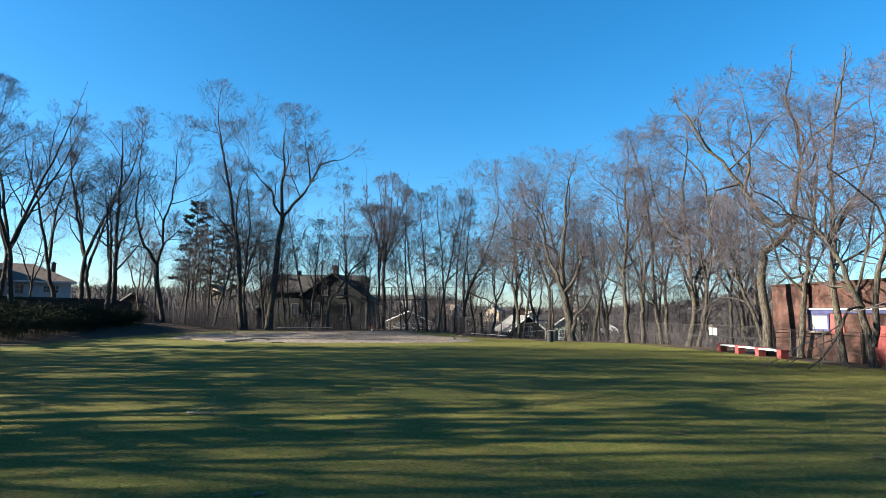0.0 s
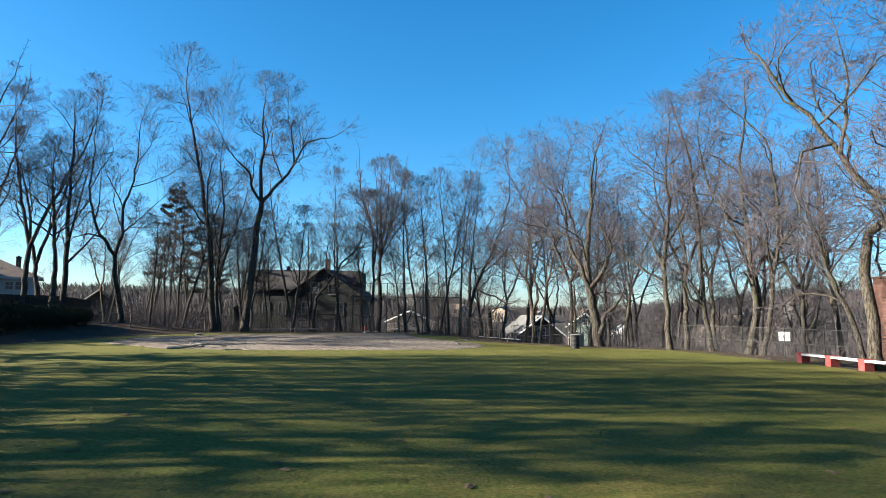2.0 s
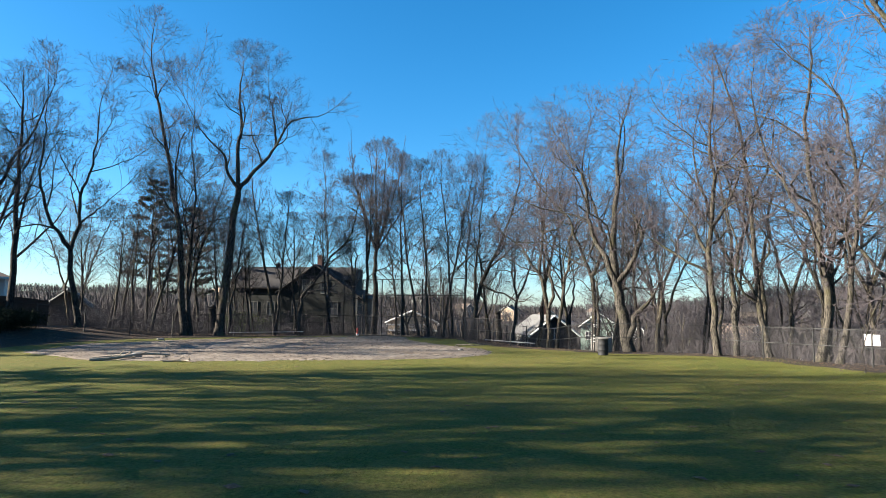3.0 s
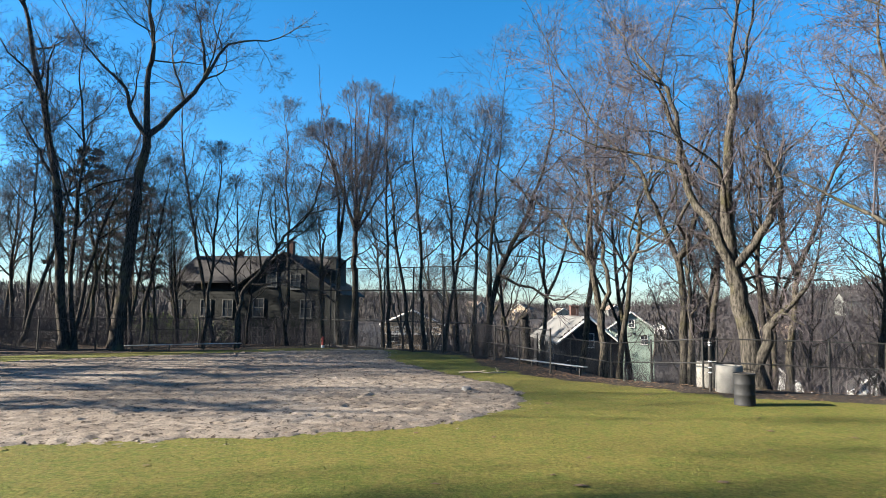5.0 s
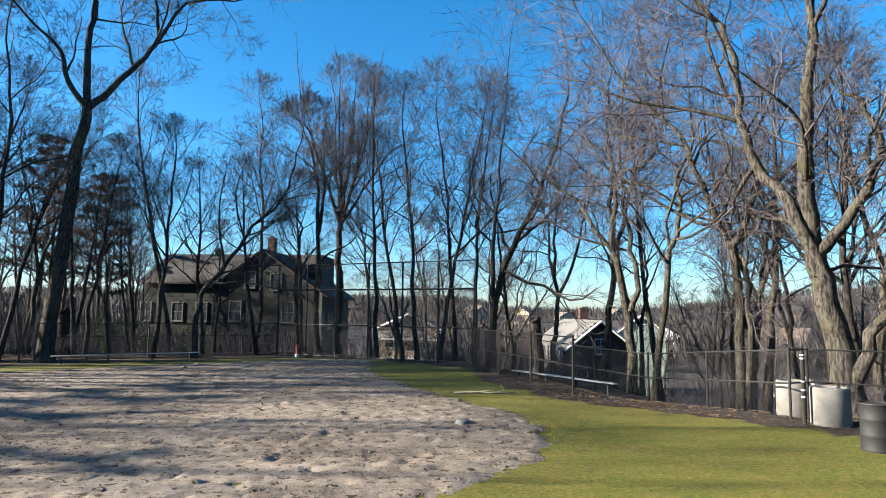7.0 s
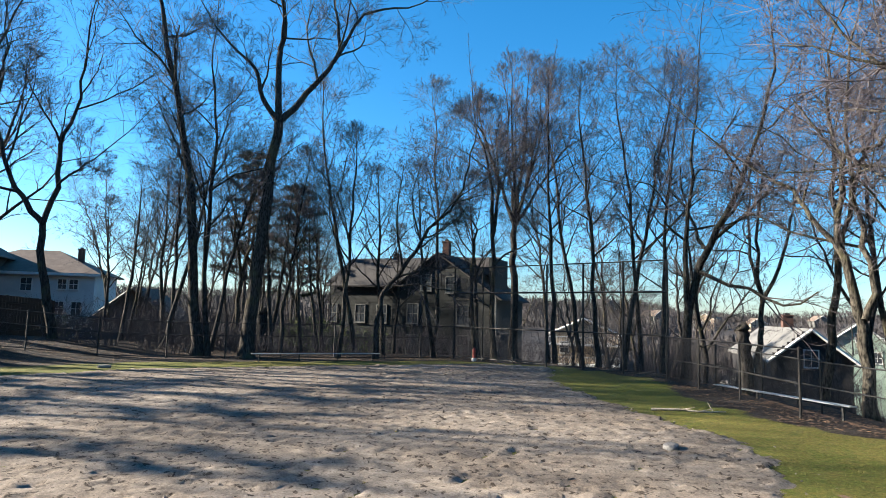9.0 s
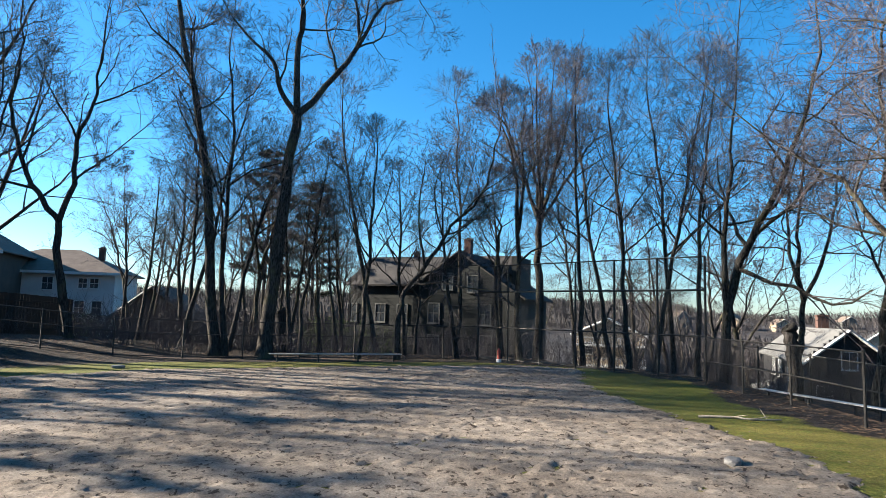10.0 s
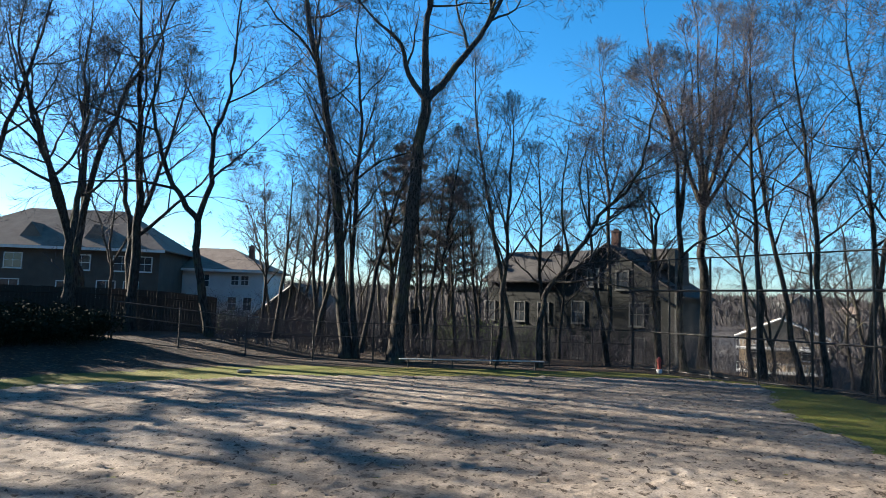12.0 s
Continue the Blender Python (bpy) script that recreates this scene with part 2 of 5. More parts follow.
def boxes(*rows, bevel=0.0):
    bm = bmesh.new()
    for r in rows:
        box(bm, *r, bevel=bevel)
    return bm


def pipe(bm, a, b, r, sides=8):
    a, b = Vector(a), Vector(b)
    m = Matrix.Translation((a + b) / 2) @ (b - a).to_track_quat("Z", "Y").to_matrix().to_4x4()
    bmesh.ops.create_cone(bm, cap_ends=True, segments=sides, radius1=r, radius2=r, depth=(b - a).length, matrix=m)
    return bm


def pipes(*rows):
    bm = bmesh.new()
    for a, b, r in rows:
        pipe(bm, a, b, r)
    return bm


def lathe(profile, sides=28):
    """A turned solid from (radius, height) steps."""
    bm = bmesh.new()
    rings = [[bm.verts.new((r * math.cos(k * math.tau / sides), r * math.sin(k * math.tau / sides), z)) for k in range(sides)] for r, z in profile]
    for a, b in zip(rings, rings[1:]):
        for k in range(sides):
            bm.faces.new((a[k], a[(k + 1) % sides], b[(k + 1) % sides], b[k]))
    bm.faces.new(rings[0][::-1])
    bm.faces.new(rings[-1])
    return bm


def prism(outline, y0, y1):
    """A solid from an (x, z) outline between two depths."""
    bm = bmesh.new()
    a = [bm.verts.new((x, y0, z)) for x, z in outline]
    b = [bm.verts.new((x, y1, z)) for x, z in outline]
    bm.faces.new(a)
    bm.faces.new(b[::-1])
    n = len(a)
    for i in range(n):
        bm.faces.new((a[(i + 1) % n], a[i], b[i], b[(i + 1) % n]))
    bmesh.ops.recalc_face_normals(bm, faces=bm.faces)
    return bm


def smooth(t):
    t = min(1.0, max(0.0, t))
    return t * t * (3 - 2 * t)


def edge_gap(poly, x, y):
    """Distance to a closed outline: positive outside, negative inside."""
    best, inside = 1e9, False
    n = len(poly)
    for i in range(n):
        (ax, ay), (bx, by) = poly[i], poly[(i + 1) % n]
        dx, dy = bx - ax, by - ay
        t = max(0.0, min(1.0, ((x - ax) * dx + (y - ay) * dy) / (dx * dx + dy * dy)))
        best = min(best, math.hypot(x - ax - t * dx, y - ay - t * dy))
        if (ay > y) != (by > y) and x < ax + (y - ay) / dy * dx:
            inside = not inside
    return -best if inside else best


# ---------- ground ----------
FIELD = [(-70, -90), (45, -90), (27, 20), (20.5, 50), (18.2, 56), (13, 62), (6.2, 63.6), (1.6, 66.2), (-2.2, 76.5), (-5, 80), (-14, 84), (-34, 70), (-70, 68)]
LAWN = [(-24.5, -90), (40, -90), (26, 10), (17.6, 40), (16.3, 50), (12, 60), (6.2, 60.9), (3, 63.4), (0.2, 65.6), (-2.1, 70), (-3.4, 76), (-9, 80.6), (-14, 79.8), (-25.5, 69.8), (-27.5, 62), (-26, 45)]
INFIELD = [(-17.5, 49.3), (-12.4, 50.1), (-9, 51.6), (-5.5, 52.9), (-2.4, 54.8), (-0.8, 57.5), (-0.3, 59.5), (-0.7, 61.6), (-1.8, 63.6), (-5, 68.5), (-7.3, 73.4), (-7.6, 76.6), (-8.4, 79.3), (-11.5, 79.3), (-17, 73.6), (-22.4, 67.6), (-25, 60), (-23.5, 53)]


def ground_z(x, y):
    d = max(0.0, edge_gap(FIELD, x, y))
    z = 0.75 * smooth((-26.5 - x) / 9) * smooth((y + 60) / 40)
    share = 0.38 + 0.62 * smooth((x + 26) / 24)
    z -= 9.5 * smooth(d / 38) * share + 0.35 * smooth(d / 2.5) * smooth((x + 14) / 8)
    far = math.hypot(x, y - 40)
    side = 0.7 + 0.6 * smooth((math.atan2(x, y - 40) - 0.1) / 0.4)
    z += (21 + 9 * noise.noise((x / 160, y / 160, 3.1))) * side * smooth((far - 150) / 420)
    if far > 90:
        z += 2.0 * noise.noise((x / 25, y / 25, 0.5)) * smooth((far - 90) / 120)
    return z


def make_ground():
    def steps(n, reach, k):
        return [reach * math.sinh(k * (2 * i / n - 1)) / math.sinh(k) for i in range(n + 1)]
    xs, ys = steps(210, 1900, 5.2), [50 + s for s in steps(220, 1900, 5.2)]
    verts, cover = [], []
    for y in ys:
        for x in xs:
            verts.append((x, y, ground_z(x, y)))
            lawn = smooth(0.5 - edge_gap(LAWN, x, y) / 1.6)
            far = math.hypot(x, y - 40)
            cover.append((lawn, smooth((far - 70) / 60), 0, 1))
    w = len(xs)
    faces = [(j * w + i, j * w + i + 1, j * w + w + i + 1, j * w + w + i) for j in range(len(ys) - 1) for i in range(w - 1)]
    me = bpy.data.meshes.new("ground")
    me.from_pydata(verts, [], faces)
    col = me.color_attributes.new("cover", "FLOAT_COLOR", "POINT")
    col.data.foreach_set("color", [c for row in cover for c in row])
    me.materials.append(GROUND)
    me.shade_smooth()
    tagged(new("ground", me), "green and straw mown grass field with leaf litter margins", "ground", kind="structure")


def make_infield():
    step, verts, index, faces = 0.1, [], {}, []
    nx, ny = int(28 / step), int(33 / step)
    for j in range(ny + 1):
        for i in range(nx + 1):
            x, y = -26.5 + i * step, 48 + j * step
            d = edge_gap(INFIELD, x, y)
            if d > 0.7:
                continue
            rag = d + 0.35 * noise.noise((x * 1.1, y * 1.1, 0)) + 0.2 * noise.noise((x * 4, y * 4, 5))
            n = noise.noise((x * 2.3, y * 2.3, 1)) + 0.7 * noise.noise((x * 5.5, y * 5.5, 2))
            foot = max(0.0, noise.noise((x * 4.6, y * 4.6, 7)) - 0.24)
            clod = max(0.0, noise.noise((x * 5.2, y * 5.2, 11)) - 0.26)
            z = 0.045 - 0.075 * smooth((rag + 0.25) / 0.5) + 0.016 * n - 0.2 * foot + 0.13 * clod
            index[(i, j)] = len(verts)
            verts.append((x, y, z))
    for (i, j) in index:
        q = [(i, j), (i + 1, j), (i + 1, j + 1), (i, j + 1)]
        if all(k in index for k in q):
            faces.append([index[k] for k in q])
    me = bpy.data.meshes.new("infield")
    me.from_pydata(verts, [], faces)
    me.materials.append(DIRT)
    me.shade_smooth()
    tagged(new("infield_dirt", me), "scuffed pale brown infield dirt with footprints", "dirt", kind="structure")


make_ground()
make_infield()


# ---------- trees ----------
class Tubes:
    """Collects tapered tubes into one mesh."""
    def __init__(self):
        self.verts, self.faces = [], []

    def add(self, pts, radii, sides):
        start = len(self.verts)
        n = len(pts)
        for i, p in enumerate(pts):
            d = pts[min(i + 1, n - 1)] - pts[max(i - 1, 0)]
            a = d.cross(Vector((0.31, 0.87, 0.13)))
            a.normalize()
            b = d.cross(a)
            b.normalize()
            for k in range(sides):
                c, s = CIRCLE[sides][k]
                self.verts.append(p + (a * c + b * s) * radii[i])
        for i in range(n - 1):
            for k in range(sides):
                u, v = start + i * sides + k, start + i * sides + (k + 1) % sides
                self.faces.append((u, v, v + sides, u + sides))

    def mesh(self, name, material, smooth_it=True):
        me = bpy.data.meshes.new(name)
        me.from_pydata(self.verts, [], self.faces)
        me.materials.append(material)
        if smooth_it:
            me.shade_smooth()
        return me


CIRCLE = {n: [(math.cos(k * math.tau / n), math.sin(k * math.tau / n)) for k in range(n)] for n in (3, 4, 5, 6, 10)}


def on_line(pts, s):
    k = s * (len(pts) - 1)
    i = min(int(k), len(pts) - 2)
    return pts[i].lerp(pts[i + 1], k - i), (pts[i + 1] - pts[i]).normalized()


def curve_from(rng, p, d, length, segs, wander, lift):
    pts, step = [p.copy()], length / segs
    d = d.copy()
    for _ in range(segs):
        d = (d + Vector((rng.gauss(0, wander), rng.gauss(0, wander), rng.gauss(0, wander) + lift))).normalized()
        p = p + d * step
        pts.append(p)
    return pts


def unit(v):
    return v / np.maximum(np.linalg.norm(v, axis=-1, keepdims=True), 1e-9)


class Twigs:
    """Collects many thin shoots at once into one mesh."""
    def __init__(self):
        self.verts, self.tris, self.quads, self.n = [], [], [], 0

    def _put(self, verts, faces):
        (self.tris if faces.shape[1] == 3 else self.quads).append(faces + self.n)
        self.verts.append(verts)
        self.n += len(verts)

    def tubes(self, lines, radii, sides):
        m, k, _ = lines.shape
        d = unit(np.gradient(lines, axis=1))
        a = unit(np.cross(d, (0.31, 0.87, 0.13)))
        b = np.cross(d, a)
        ang = np.arange(sides) * math.tau / sides
        ring = a[:, :, None] * np.cos(ang)[:, None] + b[:, :, None] * np.sin(ang)[:, None]
        verts = lines[:, :, None] + ring * radii[:, :, None, None]
        at = np.arange(m * k * sides).reshape(m, k, sides)
        turn = np.roll(at, -1, axis=2)
        self._put(verts.reshape(-1, 3), np.stack((at[:, :-1], turn[:, :-1], turn[:, 1:], at[:, 1:]), -1).reshape(-1, 4))

    def ribbons(self, gen, lines, radii):
        m, k, _ = lines.shape
        side = unit(np.cross(lines[:, -1] - lines[:, 0], gen.normal(size=(m, 3))))[:, None] * radii[..., None]
        at = np.arange(m * k * 2).reshape(m, k, 2)
        self._put(np.stack((lines - side, lines + side), 2).reshape(-1, 3), np.stack((at[:, :-1, 0], at[:, :-1, 1], at[:, 1:, 1], at[:, 1:, 0]), -1).reshape(-1, 4))

    def slivers(self, gen, p, q, w):
        """Hair-thin last twigs."""
        side = unit(np.cross(q - p, gen.normal(size=p.shape))) * w / 2
        at = np.arange(len(p) * 3).reshape(-1, 3)
        self._put(np.stack((p - side, p + side, q), 1).reshape(-1, 3), at)

    def mesh(self, name, material, smooth_it=False):
        me = bpy.data.meshes.new(name)
        verts = np.concatenate(self.verts).astype(np.float32)
        tris = np.concatenate(self.tris) if self.tris else np.zeros((0, 3), int)
        quads = np.concatenate(self.quads) if self.quads else np.zeros((0, 4), int)
        me.vertices.add(len(verts))
        me.vertices.foreach_set("co", verts.ravel())
        me.loops.add(tris.size + quads.size)
        me.loops.foreach_set("vertex_index", np.concatenate((tris.ravel(), quads.ravel())).astype(np.int32))
        me.polygons.add(len(tris) + len(quads))
        me.polygons.foreach_set("loop_start", np.concatenate((np.arange(len(tris)) * 3, tris.size + np.arange(len(quads)) * 4)).astype(np.int32))
        me.update(calc_edges=True)
        me.materials.append(material)
        if smooth_it:
            me.shade_smooth()
        return me


GIRTH = (0.018, 0.0155, 0.0135, 0.01, 0.008)
SEGMENTS = (7, 4, 2, 1, 1)


def sprout(gen, wood, fine, lines, r0, r1, length, level, spec):
    """Side shoots along limbs, each with its own shoots. A dome (middle x, middle y, top, fall) rounds off the crown."""
    n, lo = spec["count"][level], spec["from"][level]
    m, k, _ = lines.shape
    s = np.minimum(lo + (1 - lo) * (np.arange(n) + gen.random((m, n))) / n, 0.999)
    i = np.minimum((s * (k - 1)).astype(int), k - 2)
    rows = np.arange(m)[:, None]
    p0, p1 = lines[rows, i], lines[rows, i + 1]
    p, t = p0 + (p1 - p0) * (s * (k - 1) - i)[..., None], unit(p1 - p0)
    around = gen.random((m, 1)) * 6.28 + np.arange(n) * 2.4 + gen.uniform(-0.5, 0.5, (m, n))
    a = unit(np.cross(t, np.where(np.abs(t[..., 2:]) < 0.95, (0.2, 0.4, 0.9), (1.0, 0.0, 0.0))))
    b = np.cross(t, a)
    lean = np.radians(spec["angle"][level] * gen.uniform(0.7, 1.3, (m, n)))[..., None]
    d = t * np.cos(lean) + (a * np.cos(around)[..., None] + b * np.sin(around)[..., None]) * np.sin(lean)
    long = length[:, None] * spec["ratio"][level] * (1.15 - 0.6 * s) * gen.uniform(0.6, 1.25, (m, n))
    ra = np.maximum(spec["thin"], np.minimum((r0[:, None] + (r1 - r0)[:, None] * s) * 0.6, long * GIRTH[level])).ravel()
    rb = np.maximum(spec["thin"] * 0.75, ra * 0.28)
    p, d, long = p.reshape(-1, 3), d.reshape(-1, 3), long.ravel()
    segs = SEGMENTS[level]
    cx, cy, top, fall = spec["dome"]
    room = top - p[:, 2] - fall * ((p[:, 0] - cx) ** 2 + (p[:, 1] - cy) ** 2)
    long = long * np.clip(room / (long * np.maximum(d[:, 2] + 0.25, 0.3)), 0.22, 1)
    pts = [p]
    for _ in range(segs):
        d = unit(d + gen.normal(0, spec["wander"] * (1 - 0.17 * level), d.shape) + (0, 0, spec["lift"]))
        p = p + d * (long / segs)[:, None]
        pts.append(p)
    made = np.stack(pts, 1)
    if level > 2:
        fine.slivers(gen, made[:, 0], made[:, -1], spec["thin"] * (2.2 if level == 3 else 1.7))
        if level + 1 < len(spec["count"]):
            sprout(gen, wood, fine, made, ra, rb, long, level + 1, spec)
        return
    radii = ra[:, None] + (rb - ra)[:, None] * np.linspace(0, 1, segs + 1)
    if level == 2:
        fine.ribbons(gen, made, radii)
        sprout(gen, wood, fine, made, ra, rb, long, level + 1, spec)
        return
    thick = (ra > 0.04) & (level == 0)
    for where, pick, sides in ((wood, thick, 5), (fine, ~thick, 3)):
        if pick.any():
            where.tubes(made[pick], radii[pick], sides)
    sprout(gen, wood, fine, made, ra, rb, long, level + 1, spec)


SPREAD = dict(count=(13, 8, 7, 6, 2), angle=(50, 46, 40, 36, 34), ratio=(0.52, 0.56, 0.62, 0.68, 0.6), lift=0.05, wander=0.15, thin=0.0085)
SPREAD["from"] = (0.25, 0.2, 0.2, 0.15, 0.15)
CROOKED = dict(SPREAD, count=(15, 8, 6, 5, 2), thin=0.008, wander=0.25, lift=0.03, angle=(56, 50, 44, 38, 36), ratio=(0.58, 0.56, 0.6, 0.66, 0.6))
VASE = dict(SPREAD, count=(12, 7, 7, 6, 2), angle=(30, 32, 32, 32, 32), ratio=(0.45, 0.52, 0.56, 0.66, 0.6), lift=0.04, wander=0.06)
SLIM = dict(SPREAD, count=(16, 6, 6, 5, 2), angle=(44, 42, 40, 38, 36), ratio=(0.4, 0.54, 0.62, 0.68, 0.6), lift=0.06, wander=0.12, thin=0.008)
SLIM["from"] = (0.42, 0.2, 0.2, 0.15, 0.15)


def bent_line(rng, knots, per=3, shake=0.05):
    """A limb's line through its turning points, rounded and a little uneven."""
    pts = [Vector(k) for k in knots]
    out = []
    for i in range(len(pts) - 1):
        p0, p1, p2, p3 = pts[max(i - 1, 0)], pts[i], pts[i + 1], pts[min(i + 2, len(pts) - 1)]
        for j in range(per):
            u = j / per
            q = 0.5 * ((2 * p1) + (p2 - p0) * u + (2 * p0 - 5 * p1 + 4 * p2 - p3) * u * u + (3 * p1 - p0 - 3 * p2 + p3) * u ** 3)
            out.append(q + Vector((rng.gauss(0, shake), rng.gauss(0, shake), 0)) * (1 if i or j else 0))
    out.append(pts[-1])
    return out


def tree(at, label, stems, spec, seed, bark=BARK, twig=TWIG, turn=0, name="bare_tree", group="bare trees round the field", crown_top=0.0, fall=0.1):
    """stems: (radius at foot, turning points as (x, y, z) from the base)."""
    rng, gen = random.Random(seed), np.random.default_rng(seed)
    wood, limbs, fine = Tubes(), Twigs(), Twigs()
    tips = [kn[-1] for _, kn in stems if not any(kn[-1] == other[1][0] for other in stems)]
    ends = len(tips)
    top = crown_top or max(q[2] for q in tips) + 2.4
    mid = (sum(q[0] for q in tips) / ends, sum(q[1] for q in tips) / ends)
    first = spec["count"][0]
    spec = dict(spec, count=(max(4, round(first * (1.5 if ends > 1 else 1) / ends)), *spec["count"][1:]), dome=(*mid, top, fall))

    def shoots(line, r0, r1, length, level, how):
        sprout(gen, limbs, fine, np.array([tuple(q) for q in line])[None], np.array([r0]), np.array([r1]), np.array([length]), level, how)
    for k, (r0, knots) in enumerate(stems):
        line = bent_line(rng, knots)
        inner = any(knots[-1] == other[1][0] for other in stems)
        r1 = r0 * 0.62 if inner else max(0.035, r0 * 0.22)
        n = len(line) - 1
        radii = [r0 + (r1 - r0) * i / n for i in range(n + 1)]
        if knots[0][2] < 0.2:
            radii[0] *= 1.5
            radii[1] *= 1.08
        wood.add(line, radii, 10)
        length = sum((a - b).length for a, b in zip(line, line[1:]))
        if not inner:
            shoots(line, r0, r1, max(5.0, min(length, 12.0)), 0, spec)
            # the leading shoot goes on past the last turning point
            way = (line[-1] - line[-2]).normalized() + Vector((0, 0, 0.25))
            reach = max(1.6, min(7.0, top - line[-1].z - 0.5)) if line[-1].z > 9 else 2.6
            lead = curve_from(rng, line[-1], way.normalized(), reach, 5, 0.1, 0.08)
            wood.add(lead, [r1 * (1 - 0.15 * i) for i in range(6)], 5)
            shoots(lead, r1, 0.015, max(4.6, reach * 1.15), 1, dict(spec, count=(0, 15, *spec["count"][2:])))
        elif length > 3:
            shoots(line[len(line) // 2:], r0 * 0.2, r1 * 0.2, 3.0, 1, dict(spec, count=(2, 3, 3, 4, 4)))
    ob = thing(name, label, "tree", (at[0], at[1], ground_z(*at)), turn, group)
    limbs._put(np.array([tuple(v) for v in wood.verts]), np.array(wood.faces))
    part("trunk", limbs.mesh("trunk", bark, True), bark, ob)
    part("crown", fine.mesh("crown", twig), twig, ob)
    return ob


def auto_stems(rng, height, r, leaders=1, lean=0.06, fork=0.35):
    """A trunk that wanders upwards and may split into leaders."""
    p, knots = Vector((0, 0, -0.3)), [(0, 0, -0.3)]
    d = Vector((rng.gauss(0, lean), rng.gauss(0, lean), 1)).normalized()
    top = height * (fork if leaders > 1 else 0.9)
    for i in range(4):
        d = (d + Vector((rng.gauss(0, 0.05), rng.gauss(0, 0.05), 0))).normalized()
        p = p + d * (top + 0.3) / 4
        knots.append(tuple(p))
    stems = [(r, knots)]
    spin = rng.uniform(0, 6.28)
    for k in range(leaders if leaders > 1 else 0):
        a = spin + k * math.tau / leaders
        q, kn = p.copy(), [tuple(p)]
        w = (d + Vector((math.cos(a), math.sin(a), 0)) * rng.uniform(0.25, 0.55)).normalized()
        for i in range(4):
            w = (w + Vector((rng.gauss(0, 0.1), rng.gauss(0, 0.1), 0.12))).normalized()
            q = q + w * (height * 0.9 - top) / 4
            kn.append(tuple(q))
        stems.append((r * 0.6, kn))
    return stems


HEROES = []
HEROES.append(((-34.1, 72.3), 54, [(0.27, [(0.0, -0.3), (-0.3, 1.4), (-0.8, 3.8), (-0.9, 6.2)]), (0.17, [(-0.9, 6.2), (-1.7, 7.2), (-2.5, 8.5), (-3.2, 10.5), (-3.5, 12.3), (-3.3, 14.8), (-3.4, 17.3)]), (0.17, [(-0.9, 6.2), (-0.4, 8.3), (-0.4, 10.7), (0.2, 12.7), (0.5, 15.4), (0.6, 18.4)]), (0.08, [(-0.4, 8.3), (0.5, 9.4), (1.3, 10.1)])]))
HEROES.append(((-26.2, 74.6), 42, [(0.3, [(0.0, -0.3), (-0.4, 3.8), (-0.9, 8.9), (-1.5, 12.2), (-2.3, 15.5), (-3.0, 18.9), (-3.6, 21.6)]), (0.16, [(0.5, -0.3), (0.1, 4.4), (0.2, 9.0), (0.2, 13.1), (-0.2, 16.8)])]))
HEROES.append(((-23.3, 74.9), 37, [(0.38, [(0.0, -0.3), (0.2, 3.3), (0.5, 7.4), (0.8, 10.5), (1.0, 12.6)]), (0.16, [(1.0, 12.6), (0.1, 13.9), (-0.3, 15.3), (-1.4, 16.4), (-2.5, 17.5)]), (0.2, [(1.0, 12.8), (1.0, 16.1), (1.1, 18.3), (0.7, 21.1), (0.9, 22.8)]), (0.2, [(1.0, 12.6), (2.1, 14.0), (3.2, 15.4), (4.1, 16.8), (5.4, 19.3), (8.0, 20.3)]), (0.12, [(4.1, 16.8), (3.9, 18.7), (3.4, 20.9)])]))
HEROES.append(((-17.7, 78.5), 25, [(0.16, [(0.0, -0.3), (0.1, 2.3), (0.4, 3.6), (1.4, 5.0), (2.3, 6.3), (2.6, 7.1), (4.3, 8.8), (4.8, 10.7), (5.2, 12.6)])]))
HEROES.append(((-12.4, 83.1), 15, [(0.2, [(0.0, -0.3), (-0.2, 2.6), (-0.2, 7.1), (-0.5, 11.1), (-1.1, 13.1)]), (0.12, [(-1.1, -0.3), (-1.4, 5.2), (-1.2, 7.5), (-1.8, 8.4)]), (0.12, [(-0.2, 7.1), (0.1, 10.1), (-0.1, 12.8)])]))
HEROES.append(((-2.1, 78.2), 2, [(0.32, [(0.0, -0.3), (0.1, 2.4), (0.5, 4.7), (1.1, 6.1), (2.0, 7.9), (2.7, 9.6), (3.4, 12.0), (3.9, 14.4)]), (0.2, [(0.2, 2.9), (0.0, 5.5), (0.2, 7.6), (0.4, 9.9), (0.7, 12.9)]), (0.13, [(1.1, 6.1), (2.4, 7.3), (3.5, 8.4), (3.9, 9.3)])]))
HEROES.append(((4.1, 74.4), -9, [(0.33, [(0.0, -0.3), (-0.1, 2.6), (-0.4, 4.3), (-0.9, 6.3)]), (0.16, [(-0.9, 6.3), (-1.7, 7.3), (-2.2, 8.4), (-3.1, 9.0), (-4.5, 10.1)]), (0.18, [(-0.9, 6.3), (-0.7, 8.1), (-0.5, 9.5), (0.5, 9.8), (1.1, 10.8), (0.9, 12.4)]), (0.2, [(-0.1, 3.5), (0.2, 5.0), (-0.1, 6.8), (-0.4, 8.8), (-0.4, 11.7), (-0.1, 14.3)])]))
HEROES.append(((4.3, 71.5), -12, [(0.2, [(0.0, -0.3), (0.4, 3.5), (0.7, 5.7), (1.1, 7.2), (1.0, 8.6), (1.6, 10.1), (1.5, 12.4)])]))
